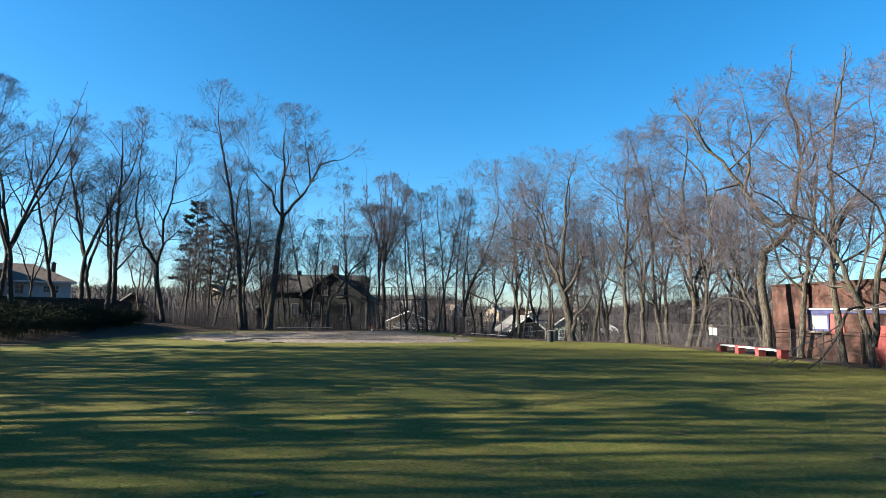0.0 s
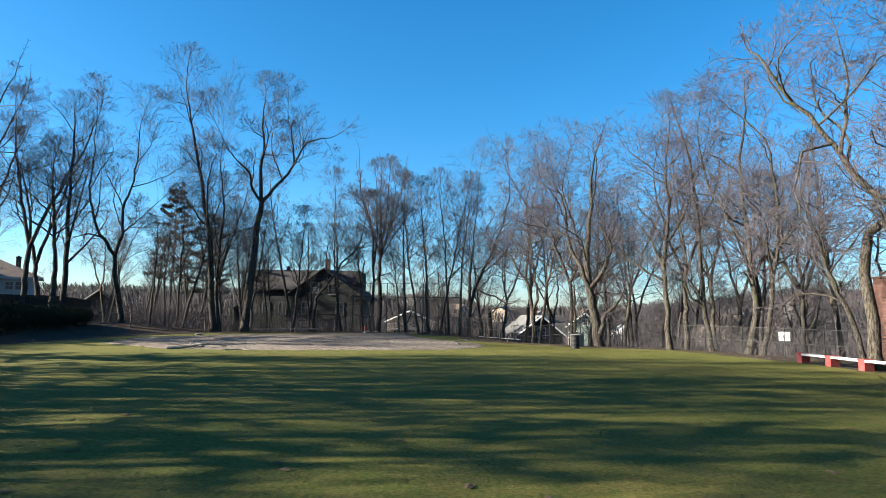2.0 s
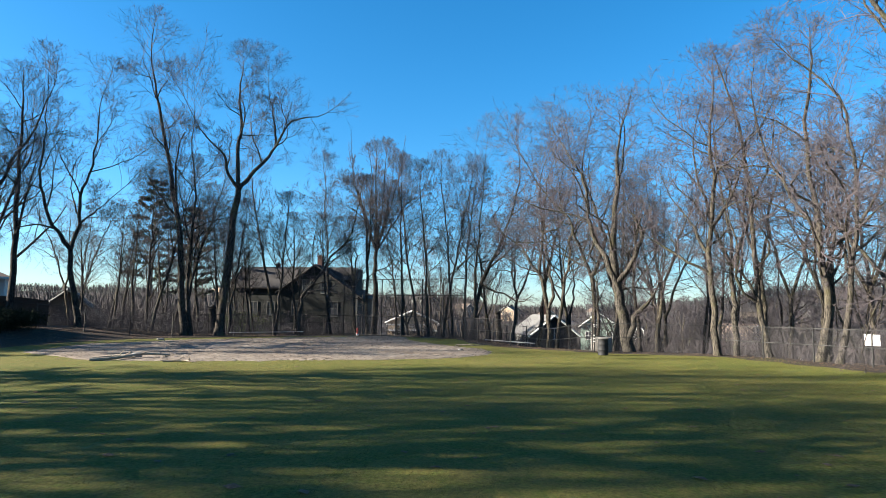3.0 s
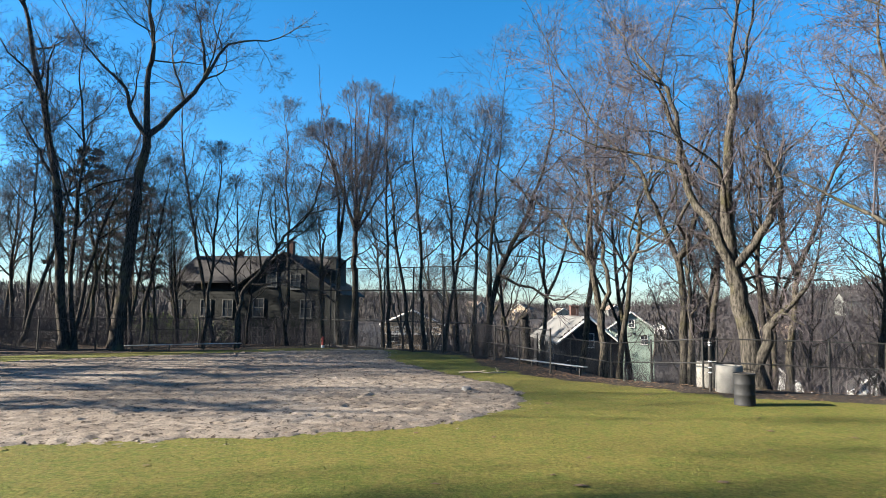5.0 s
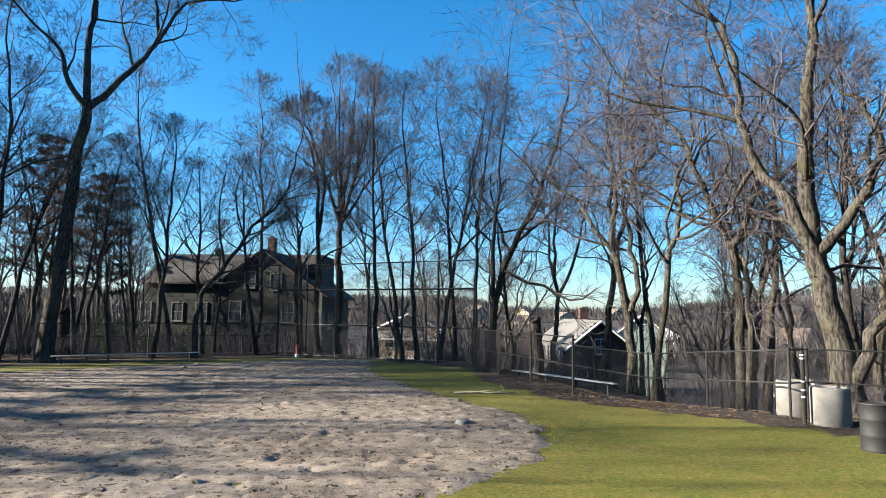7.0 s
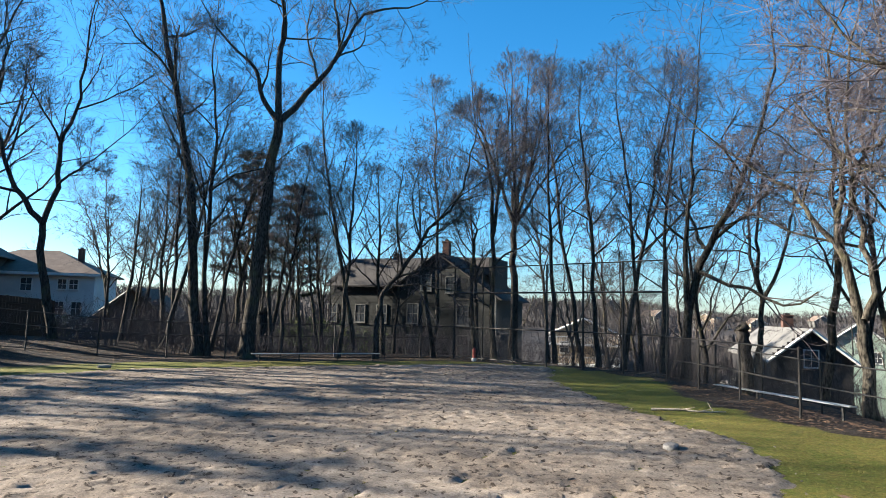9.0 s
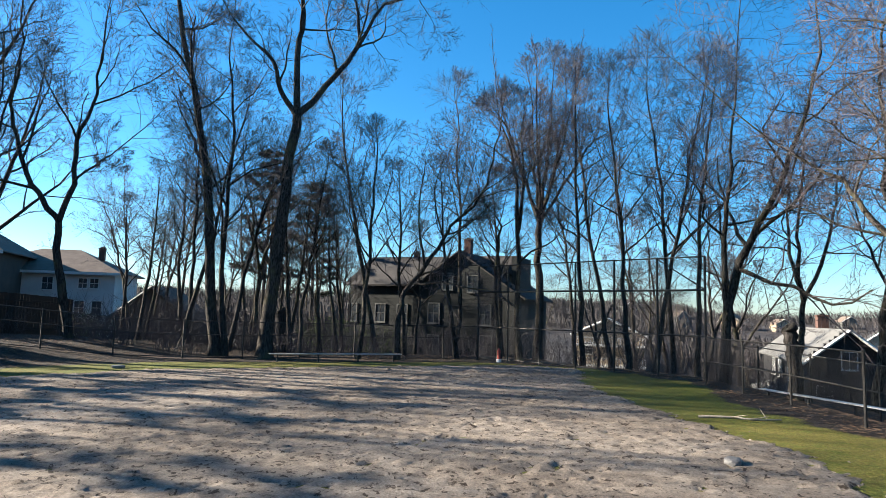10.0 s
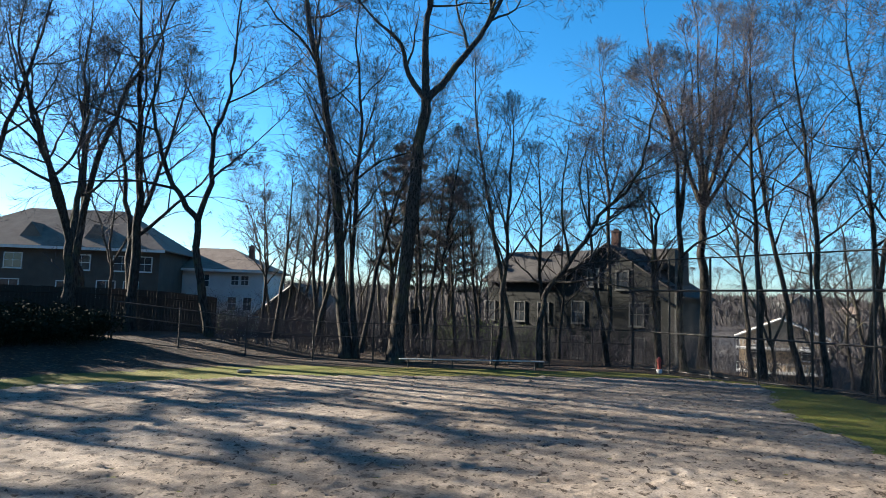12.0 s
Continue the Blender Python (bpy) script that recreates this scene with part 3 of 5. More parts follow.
HEROES.append(((6.8, 69.6), -19, [(0.26, [(0.0, -0.3), (0.0, 2.6), (-0.1, 5.5), (-0.4, 6.3), (-0.9, 7.8), (-1.4, 9.1), (-1.9, 10.3), (-3.1, 11.6), (-4.1, 12.9)]), (0.2, [(0.3, -0.3), (0.3, 3.0), (0.3, 5.0), (-0.1, 6.0)]), (0.2, [(-0.1, 5.9), (0.8, 8.3), (0.5, 9.6), (-0.2, 11.8), (-0.8, 13.7), (-0.5, 15.9)])]))
HEROES.append(((8.4, 65.3), -31, [(0.45, [(0.0, -0.3), (-0.4, 2.0), (-0.7, 4.0), (-0.9, 5.3), (-0.9, 7.1), (-0.9, 9.2), (-0.6, 11.3), (-0.7, 13.5)]), (0.22, [(-0.7, 4.3), (-1.5, 6.4), (-2.3, 7.6), (-2.7, 9.2), (-2.8, 11.1), (-3.5, 12.8), (-4.4, 14.1)]), (0.25, [(-0.1, 1.0), (0.5, 2.5), (1.1, 3.4), (1.7, 4.1)]), (0.22, [(-0.8, 4.8), (-0.1, 5.6), (0.7, 7.0), (0.9, 8.0), (0.4, 9.1), (0.0, 9.5)])]))
HEROES.append(((12.5, 61.0), -28, [(0.3, [(0.0, -0.3), (-0.1, 2.6), (-0.4, 6.0), (0.0, 9.4), (-0.1, 12.5), (0.1, 15.1)]), (0.16, [(-0.3, 5.5), (-1.2, 7.5), (-2.2, 9.0)]), (0.16, [(-0.2, 7.4), (1.0, 9.2), (1.7, 11.5)])]))
HEROES.append(((16.3, 57.5), -14, [(0.34, [(0.0, -0.3), (0.5, 2.4), (0.3, 5.9), (0.1, 8.6), (-0.1, 12.7), (0.3, 15.9)]), (0.22, [(0.4, -0.3), (0.8, 3.2), (0.8, 5.5), (2.2, 7.0), (3.0, 8.6), (3.7, 11.7)]), (0.15, [(0.2, 6.7), (-1.3, 9.5), (-2.2, 11.5), (-2.7, 14.5)])]))
HEROES.append(((16.7, 56.3), -17, [(0.24, [(0.0, -0.3), (0.5, 2.4), (0.8, 5.0), (1.1, 6.9), (1.0, 10.4), (0.5, 13.5), (-1.5, 15.7)])]))
HEROES.append(((15.3, 60.5), -11, [(0.27, [(0.0, -0.3), (-0.5, 2.3), (-0.8, 5.7), (-0.9, 9.9), (-1.4, 13.4), (-2.4, 17.2)]), (0.14, [(-0.6, 3.2), (-1.5, 4.8), (-2.7, 5.7)])]))
HEROES.append(((17.7, 46.2), -23, [(0.4, [(0.0, -0.3), (-0.2, 3.5), (-0.3, 5.9), (0.6, 6.9), (1.7, 8.4)]), (0.26, [(1.7, 8.4), (1.6, 10.0), (2.1, 12.1), (1.8, 14.3), (1.3, 16.1), (1.7, 17.9)]), (0.26, [(1.7, 8.6), (0.4, 8.0), (-1.1, 10.2), (-2.0, 11.7), (-3.3, 13.4), (-4.3, 15.2), (-5.0, 16.2)]), (0.16, [(-1.1, 10.2), (-0.7, 12.7), (-0.9, 15.3)])]))
HEROES.append(((18.2, 48.1), -23, [(0.2, [(0.0, -0.3), (-0.5, 2.4), (-1.1, 3.9), (-1.6, 5.7), (-1.9, 6.8), (-3.3, 8.0)])]))
HEROES.append(((19.0, 45.1), -27, [(0.28, [(0.0, -0.3), (0.2, 2.5), (0.5, 5.1), (0.7, 7.1), (1.2, 10.2), (1.0, 13.3)])]))
HEROES.append(((19.0, 40.7), -29, [(0.3, [(0.0, -0.3), (-0.2, 2.5), (-0.3, 4.9), (-0.1, 7.3), (-0.2, 9.4), (0.2, 13.4), (0.6, 15.5)]), (0.16, [(-0.2, 6.7), (1.1, 9.3), (1.9, 11.9)])]))
HEROES.append(((19.3, 38.3), -32, [(0.28, [(0.0, -0.3), (-0.5, 2.5), (-0.8, 3.6), (-1.5, 5.6), (-2.4, 7.1), (-2.9, 8.6)]), (0.24, [(-0.1, 1.0), (0.2, 4.1), (0.6, 6.1), (1.4, 8.8), (1.4, 12.4)])]))
HERO_LABEL = "tall leafless tree with dark forked trunk at the field edge"
PALE_LABEL = "leafless tree with sunlit tan bark beside the wire fence"
for k, ((hx, hy), turn, stems) in enumerate(HEROES):
    rng = random.Random(900 + k)
    made = []
    for r0, line in stems:
        made.append((r0, [(x, 0.0 if i == 0 else 0.25 * math.sin(3.1 * z + k), z) for i, (x, z) in enumerate(line)]))
    # side stems that start on a trunk keep its exact point
    ends = {(round(kn[-1][0], 1), round(kn[-1][2], 1)): kn[-1] for _, kn in made}
    made = [(r0, [ends.get((round(kn[0][0], 1), round(kn[0][2], 1)), kn[0])] + kn[1:]) for r0, kn in made]
    pale = hx > -3
    if pale:
        slim = 0.9 if hx == 8.4 else 0.7
        made = [(r0 * slim, kn) for r0, kn in made]
    tree((hx, hy), PALE_LABEL if pale else HERO_LABEL, made, CROOKED if pale else SPREAD, (140 if k == 2 else 40) + k, BARK_PALE if pale else BARK, TWIG_WARM if pale else TWIG, turn, crown_top=(20.5 if hx < 8 else 18.5 if hx < 18.5 else 16.0) if pale else {-34.1: 23.5, -26.2: 27.5, -23.3: 26.0}.get(hx, 0.0), fall=0.1 if pale else 0.06)


def plain_tree(at, height, r, spec, seed, leaders=1, label="slender leafless tree behind the fence", bark=BARK, twig=TWIG, lean=0.06, fork=0.35):
    return tree(at, label, auto_stems(random.Random(seed * 7 + 1), height, r, leaders, lean, fork), spec, seed, bark, twig, crown_top=height * 1.06)


# the round-headed maple behind the backstop
dome = [(0.3, [(0, 0, -0.3), (0.05, 0, 3.5), (-0.05, 0.05, 6.5), (0.0, 0.0, 9.0)])]
for k in range(9):
    a, r = k * 2.4, 0.8 + 0.46 * k
    dome.append((0.12, [(0.0, 0.0, 9.0), (math.cos(a) * r * 0.35, math.sin(a) * r * 0.35, 11.6), (math.cos(a) * r * 0.7, math.sin(a) * r * 0.7, 14.2), (math.cos(a) * r, math.sin(a) * r, 18.6 - 0.17 * r * r)]))
tree((-13.0, 89.5), "tall leafless maple with a dense rounded crown", dome, dict(VASE, count=(36, 6, 6, 6, 2)), 301, BARK, TWIG_WARM, crown_top=21.6, fall=0.2)
# slender trees behind the back fence
for k, (x, y, hgt) in enumerate([(-21.0, 82.5, 18.5), (-17.0, 85, 18), (-19.6, 77.8, 12), (-9.2, 84.5, 17), (-7.8, 86, 18), (-6.6, 83.5, 16.5), (-5.4, 84, 17.5), (-4.4, 86.5, 18), (-3.2, 82.5, 16.5),
                              (-24.5, 79.5, 12), (-28.0, 77.5, 16), (-30.2, 76.0, 15), (-31.8, 78.5, 14), (-10.4, 88.5, 13)]):
    plain_tree((x, y), hgt, 0.1 + 0.003 * hgt, SLIM, 320 + k)


# ---------- more trees ----------
# tall trees on the bank at the sunny side; the ones beyond the view throw the long shadows
for k, (x, y, hgt, lead) in enumerate([(-40.3, 68.0, 22, 2), (-38.6, 70.4, 20, 1), (-43.5, 62.5, 22.5, 3), (-46.0, 58.5, 21, 3), (-47.5, 66.0, 22, 2), (-50.0, 54.5, 21, 3), (-42.0, 72.5, 18, 2), (-36.8, 66.2, 15, 2), (-52.5, 61, 22, 3), (-45, 71, 20, 2), (-48.5, 50.5, 21, 3)]):
    plain_tree((x, y), hgt, 0.3, dict(SPREAD, count=(10, 7, 6, 5, 2)), 400 + k, lead, "tall leafless tree on the shaded bank", lean=0.05, fork=0.3)


def variants():
    made = []
    light = dict(count=(13, 6, 5, 5, 2))
    for k, (hgt, lead, spec) in enumerate([(15, 1, dict(SLIM, **light)), (17, 2, dict(SPREAD, **light)), (14, 1, dict(SLIM, **light)), (18, 3, dict(CROOKED, **light)), (16, 2, dict(SLIM, **light))]):
        ob = plain_tree((30 + 5 * k, 95), hgt, 0.17 + 0.02 * lead, spec, 500 + k, lead, "grey leafless tree in the valley wood", BARK_PALE if k % 2 else BARK, TWIG_WARM if k % 2 else TWIG)
        made.append(ob)
    return made


def copies(kinds, spots, low, high, label, seed):
    rng = random.Random(seed)
    for k, (x, y) in enumerate(spots):
        s = rng.uniform(low, high)
        m = pose(x, y, ground_z(x, y) - 0.05, 0, 0, rng.uniform(0, 360)) @ Matrix.Diagonal((s, s, s, 1))
        tagged(copy_thing(kinds[k % len(kinds)], m), label)


KINDS = variants()
# trees along the sunny side, behind the walker
BANK_KINDS = [plain_tree((-30 - 4 * k, -20), hgt, 0.26, dict(SPREAD, count=(13, 7, 6, 5), thin=0.0105), 540 + k, lead, "tall leafless tree on the shaded bank") for k, (hgt, lead) in enumerate([(19, 2), (21, 3), (18, 1)])]
rng = random.Random(91)
spots = []
for k in range(40):
    y = -14 + 54 * (k + rng.random()) / 40
    spots.append((min(-25.5 - 19 * rng.random() ** 1.3, -0.81 * y - 5), y))
copies(BANK_KINDS, spots, 0.85, 1.2, "tall leafless tree on the shaded bank", 5)
# the wood below the wire fence
copies(KINDS, [(8.5, 72), (11, 69), (13.5, 67), (9.5, 76), (12.5, 74), (15.5, 70.5), (17, 65), (18.5, 61), (20.5, 65.5), (14, 79), (18, 76), (21, 71), (23.5, 60.5), (24.5, 67), (10.5, 82), (6.5, 80),
               (16, 85), (22, 80), (27, 73), (29, 64), (20, 90), (26, 86), (13, 90), (31, 80), (7, 88), (34, 70), (24, 95), (9.6, 67.4), (14.2, 62.8), (19.4, 56.6), (22, 57), (3.4, 79.2)], 0.7, 1.1, "grey leafless tree in the valley wood", 6)
# behind the back fence and round the houses
copies(KINDS, [(-26, 84), (-30, 82), (-34, 80), (-29, 88), (-36, 86), (-38, 92), (-43, 84), (-6, 93), (1.5, 86), (-1, 97), (-41, 99), (-47, 90),
               (-33, 93), (-52, 76)], 0.6, 0.98, "slender leafless tree behind the fence", 7)


copies([KINDS[0], KINDS[2]], [(-32.5, 84.5), (-29.3, 83.5), (-27.2, 82), (-24.2, 83.8), (-22.6, 80.6), (-19.2, 82.6), (-15.6, 81.8), (-14.2, 85.5), (-33.5, 76.2), (-20.5, 86.5), (-25.6, 80.2), (-36.5, 82), (-34.8, 87.5), (-31.2, 86.2), (-28.4, 91.5), (-39.6, 88.4), (-37.2, 95), (-31.8, 96.4), (-42.6, 93), (-26.4, 87.4), (-35.4, 78.4), (-38.8, 79.6), (-44.8, 87.2)], 0.6, 0.85, "young slender leafless tree before the dark house", 17)


def thin_variants():
    sparse = dict(count=(10, 5, 5, 4), thin=0.014)
    return [plain_tree((x, 104), hgt, 0.2, dict(SPREAD, **sparse), 560 + k, lead, "grey leafless tree far down the valley", BARK, TWIG) for k, (x, hgt, lead) in enumerate([(22, 14, 2), (28, 16, 1), (35, 15, 3)])]


rng = random.Random(44)
spots = []
while len(spots) < 44:
    x, y = rng.uniform(-26, 66), rng.uniform(92, 150)
    if not (-36 < x < -14 and y < 110) and not (2 < x < 13 and 104 < y < 129) and not (-19 < x < -9 and y > 122):
        spots.append((x, y))
copies(thin_variants(), spots, 0.7, 1.05, "grey leafless tree far down the valley", 45)


def pine(at, height, seed, dense=1.0, low=0.3):
    rng = random.Random(seed)
    wood, needles = Tubes(), Tubes()
    trunk = bent_line(rng, [(0, 0, -0.3), (0.1, 0, height * 0.4), (0.2, 0.1, height * 0.75), (0.2, 0, height)])
    wood.add(trunk, [0.24 * (1 - 0.92 * i / (len(trunk) - 1)) for i in range(len(trunk))], 10)
    for i in range(46):
        s = low + (0.98 - low) * i / 46
        p, t = on_line(trunk, s)
        a = i * 2.4 + rng.uniform(-0.4, 0.4)
        reach = (1.2 - s) * 5.0 * rng.uniform(0.65, 1.2)
        limb = curve_from(rng, p, Vector((math.cos(a), math.sin(a), 0.12)).normalized(), reach, 5, 0.08, 0.01)
        wood.add(limb, [0.045 - 0.007 * k for k in range(6)], 4)
        for _ in range(int((26 + reach * 24) * dense)):
            q, d = on_line(limb, rng.uniform(0.25, 0.999))
            w = (d + Vector((rng.gauss(0, 0.7), rng.gauss(0, 0.7), rng.gauss(0.15, 0.4)))).normalized()
            side = w.cross(Vector((0, 0, 1)))
            side = side.normalized() if side.length > 0.01 else Vector((1, 0, 0))
            n = len(needles.verts)
            long = rng.uniform(0.25, 0.5)
            needles.verts += [q - side * 0.05, q + side * 0.05, q + w * long + side * 0.09, q + w * long - side * 0.09]
            needles.faces.append((n, n + 1, n + 2, n + 3))
    ob = thing("pine_tree", "dark green white pine, some added out of view for shade", "tree", (*at, ground_z(*at)))
    part("trunk", wood.mesh("trunk", BARK), BARK, ob)
    part("crown", needles.mesh("crown", NEEDLE, False), NEEDLE, ob)
    return ob


pine((-44.5, 101.0), 21.5, 71, 2.6)
pine((-41.0, 104.5), 18.5, 72, 2.6)
# pines added out of view: their dense crowns block sun from the lawn
SHADE_PINE = pine((-36.0, 27.0), 21.0, 73, 1.5, 0.14)
copies([SHADE_PINE], [(-41, 37.2), (-43, 22), (-39.5, 8), (-33.5, -2.5), (-31, 4), (-34, 11), (-30, 14), (-35.5, 18), (-31.5, 21), (-37, 26), (-29, -7), (-38, 2)], 0.6, 0.85, "dark green white pine, some added out of view for shade", 9)
# smaller unseen pines, added to keep sun off the bank
copies([SHADE_PINE], [(-57, 49.5), (-56, 52), (-58.5, 56), (-60, 60), (-55.5, 54.5), (-61.5, 52), (-63, 58), (-57.5, 58.5)], 0.5, 0.66, "young dark green pine added out of view for shade", 19)
# unseen pines added to shade the far infield dirt
copies([SHADE_PINE], [(-56, 50), (-58, 55), (-55.5, 53), (-52, 46.5), (-60, 47)], 0.7, 0.85, "dark green white pine, some added out of view for shade", 29)


# low unseen pines added to fill the lawn's shade at the left
copies([SHADE_PINE], [(-28, -3), (-27, 2.5), (-29.5, 7), (-27.5, 12), (-30, 16.5), (-28, 20.5), (-31, 25), (-30.5, 30), (-33.5, 34), (-36, 38)], 0.38, 0.6, "young dark green pine added out of view for shade", 39)


def brush(at, size, height, count, seed, material, label, leafy=False):
    """A thicket of thin stems, with small leaves where it is green."""
    rng = random.Random(seed)
    fine = Tubes()
    for _ in range(count):
        a, r = rng.uniform(0, 6.28), size * math.sqrt(rng.random())
        p = Vector((math.cos(a) * r, math.sin(a) * r * 0.6, -0.05))
        d = Vector((rng.gauss(0, 0.35), rng.gauss(0, 0.35), 1)).normalized()
        line = curve_from(rng, p, d, height * rng.uniform(0.5, 1.1), 4, 0.2, 0.0)
        fine.add(line, [0.013, 0.011, 0.009, 0.007, 0.005], 3)
        for _ in range(5):
            q, t = on_line(line, rng.uniform(0.3, 0.99))
            w = (t + Vector((rng.gauss(0, 0.7), rng.gauss(0, 0.7), rng.gauss(0, 0.3)))).normalized()
            fine.add([q, q + w * rng.uniform(0.2, 0.6) * height * 0.5], [0.006, 0.004], 3)
            if leafy:
                for _ in range(5):
                    c = q + w * rng.uniform(0, 0.5) + Vector((rng.gauss(0, 0.1), rng.gauss(0, 0.1), rng.gauss(0, 0.1)))
                    u = Vector((rng.gauss(0, 1), rng.gauss(0, 1), rng.gauss(0, 1))).normalized() * 0.06
                    v = u.cross(w).normalized() * 0.05
                    n = len(fine.verts)
                    fine.verts += [c - u, c + v, c + u, c - v]
                    fine.faces.append((n, n + 1, n + 2, n + 3))
    ob = tagged(new("shrub", fine.mesh("shrub", material, False)), label, "shrub", "undergrowth along the fences")
    ob.matrix_world = pose(*at, ground_z(*at))


rng = random.Random(77)
for k, (x, y, sz, ht) in enumerate([(-20.5, 80, 2.2, 1.6), (-24.5, 77.5, 2.0, 1.5), (-28.5, 74.5, 2.2, 1.4), (-31.5, 72.8, 1.8, 1.3), (-16, 83.5, 2.4, 1.6), (-10, 85.5, 2.6, 1.8), (-5.5, 85, 2.2, 1.6), (0.5, 80, 2.0, 1.5),
                                    (6.5, 74, 2.2, 1.5), (10.5, 66.5, 2.0, 1.5), (14, 64.5, 2.2, 1.6), (18, 59.5, 2.2, 1.6), (-35.5, 76.5, 2.2, 1.8), (-22, 88, 3, 2.2), (-30, 87.5, 2.6, 2.2), (-27.5, 80, 2.6, 2.0), (-31.5, 76.8, 2.4, 1.9), (-24, 82.5, 2.6, 2.0), (-35, 74.5, 2.4, 1.7), (-28.5, 84.5, 2.8, 2.4), (-33.5, 82.5, 2.8, 2.6)]):
    brush((x, y), sz, ht, 90, 600 + k, TWIG, "tangled leafless brush at the foot of the trees")
for k, (x, y, sz, ht) in enumerate([(-33, 79, 3, 3.2), (-37.5, 80.5, 3, 3.6), (-42, 78.5, 3, 3.0), (-30, 80.5, 2.6, 2.6), (-46.5, 83.5, 3.2, 3.6), (-36, 88, 3.4, 4.2), (-27, 89, 3, 3.6), (-41, 72.5, 2.4, 1.8), (-45, 67.5, 2.6, 2.2), (-9, 90, 3, 3.4), (-4, 91, 3, 3.4),
                                    (2.5, 82, 2.4, 2.2), (6, 88, 3, 3.0), (1.5, 89, 2.6, 2.6), (4, 84, 3, 3.0), (10, 79, 3.2, 3.4), (15, 75, 3.2, 3.6), (20, 69, 3.2, 3.6), (24, 64, 3, 3.4), (27, 79, 3.4, 4), (16, 64, 2.6, 2.6), (21, 57.5, 2.6, 2.4), (-33, 86, 3.4, 4.6), (-38.5, 85, 3.4, 4.6), (-29.5, 90.5, 3.2, 4.2), (-34.5, 91.5, 3.4, 4.6), (-42.5, 88, 3.4, 4.4), (-25, 93.5, 3.2, 3.2), (-20.5, 94.5, 3.2, 3.2), (-15.5, 92.5, 3.2, 3.4), (-27, 86, 3, 3.6)]):
    brush((x, y), sz, ht, 110, 660 + k, TWIG, "tall leafless thicket below the trees")
# bushes added on the bank as a stand-in for its black shade
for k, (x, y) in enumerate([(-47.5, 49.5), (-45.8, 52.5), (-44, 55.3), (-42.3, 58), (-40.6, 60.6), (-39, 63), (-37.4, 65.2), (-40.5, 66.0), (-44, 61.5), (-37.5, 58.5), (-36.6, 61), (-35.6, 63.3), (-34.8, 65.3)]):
    brush((x, y), 1.9, 1.35, 90, 700 + k, SHADE_LEAF, "dark leafy bush added to darken the bank and lawn", True)
# a second added row carries that darkness down the bank's near edge
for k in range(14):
    brush((-29.2 - 0.36 * k - 0.5 * (k % 2), 42.5 + 1.8 * k), 1.8, 2.5 - 0.09 * k, 80, 760 + k, SHADE_LEAF, "dark leafy bush added to darken the bank and lawn", True)
# tall bushes added out of view, only to shade the lawn's left side
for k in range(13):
    brush((-25.6 - 1.3 * (k % 3), -3 + 2.9 * k), 2.4, 4.6, 70, 730 + k, SHADE_LEAF, "dark leafy bush added to darken the bank and lawn", True)
brush((-50.0, 84.5), 2.6, 2.4, 90, 640, SHRUB, "yellow-green leafy shrub beside the white house", True)
brush((-26.5, 86.5), 3.0, 2.6, 90, 641, SHRUB, "yellow-green leafy shrub below the pine", True)
brush((-28.5, 96.3), 2.6, 2.8, 90, 642, SHRUB, "yellow-green leafy shrub against the dark house", True)


# ---------- fences ----------
def wire_sheet(a, b, z0a, z0b, height, material):
    """An upright sheet of woven wire between two posts."""
    me = bpy.data.meshes.new("wire_mesh")
    (ax, ay), (bx, by) = a, b
    me.from_pydata([(ax, ay, z0a + 0.04), (bx, by, z0b + 0.04), (bx, by, z0b + height), (ax, ay, z0a + height)], [], [(0, 1, 2, 3)])
    w = math.hypot(bx - ax, by - ay)
    uv = me.uv_layers.new(name="UVMap")
    for loop, c in zip(uv.data, ((0, 0), (w, 0), (w, height), (0, height))):
        loop.uv = c
    me.materials.append(material)
    return me


def wire_fence(label, corners, height, spacing=2.6, rails=(1.0,), pipe_mat=IRON, wire=WIRE, screens=()):
    ob = tagged(new("chain_link_fence"), label, "fence", "wire fences round the field")
    posts = []
    for (ax, ay), (bx, by) in zip(corners, corners[1:]):
        n = max(1, round(math.hypot(bx - ax, by - ay) / spacing))
        posts += [(ax + (bx - ax) * i / n, ay + (by - ay) * i / n) for i in range(n)]
    posts.append(corners[-1])
    for i, (x, y) in enumerate(posts):
        z = ground_z(x, y)
        bm = pipes(((x, y, z - 0.2), (x, y, z + height + 0.03), 0.036))
        bmesh.ops.create_uvsphere(bm, u_segments=8, v_segments=5, radius=0.045, matrix=Matrix.Translation((x, y, z + height + 0.04)))
        part("post", bm, pipe_mat, ob)
        if i + 1 < len(posts):
            x2, y2 = posts[i + 1]
            z2 = ground_z(x2, y2)
            for s in rails:
                part("rail", pipes(((x, y, z + height * s), (x2, y2, z2 + height * s), 0.022)), pipe_mat, ob)
            part("wire_mesh", wire_sheet((x, y), (x2, y2), z, z2, height, SCREEN if i in screens else wire), wire, ob)
    return ob


wire_fence("dark chain-link fence along the back of the infield", [(-33.5, 66.8), (-26, 72.2), (-17.5, 79.2), (-14.5, 82.1)], 1.8, 2.7, (1.0, 0.64, 0.04))
wire_fence("black chain-link fence in front of the team bench", [(-2.8, 75.6), (-0.4, 70.5), (0.8, 66.8)], 1.8, 2.6, (1.0, 0.5), screens=(0,))
wire_fence("weathered chain-link fence above the valley wood", [(-2.4, 79.5), (3.6, 69.2), (5.7, 63.0), (6.3, 63.4), (12.7, 61.3), (17.1, 54.1), (19.0, 49.0)], 1.7, 2.7, (1.0, 0.52), GALV)
wire_fence("dark chain-link fence in front of the brick building", [(18.3, 48.6), (19.9, 40.6), (23.5, 26)], 1.6, 2.6, (1.0,), IRON)


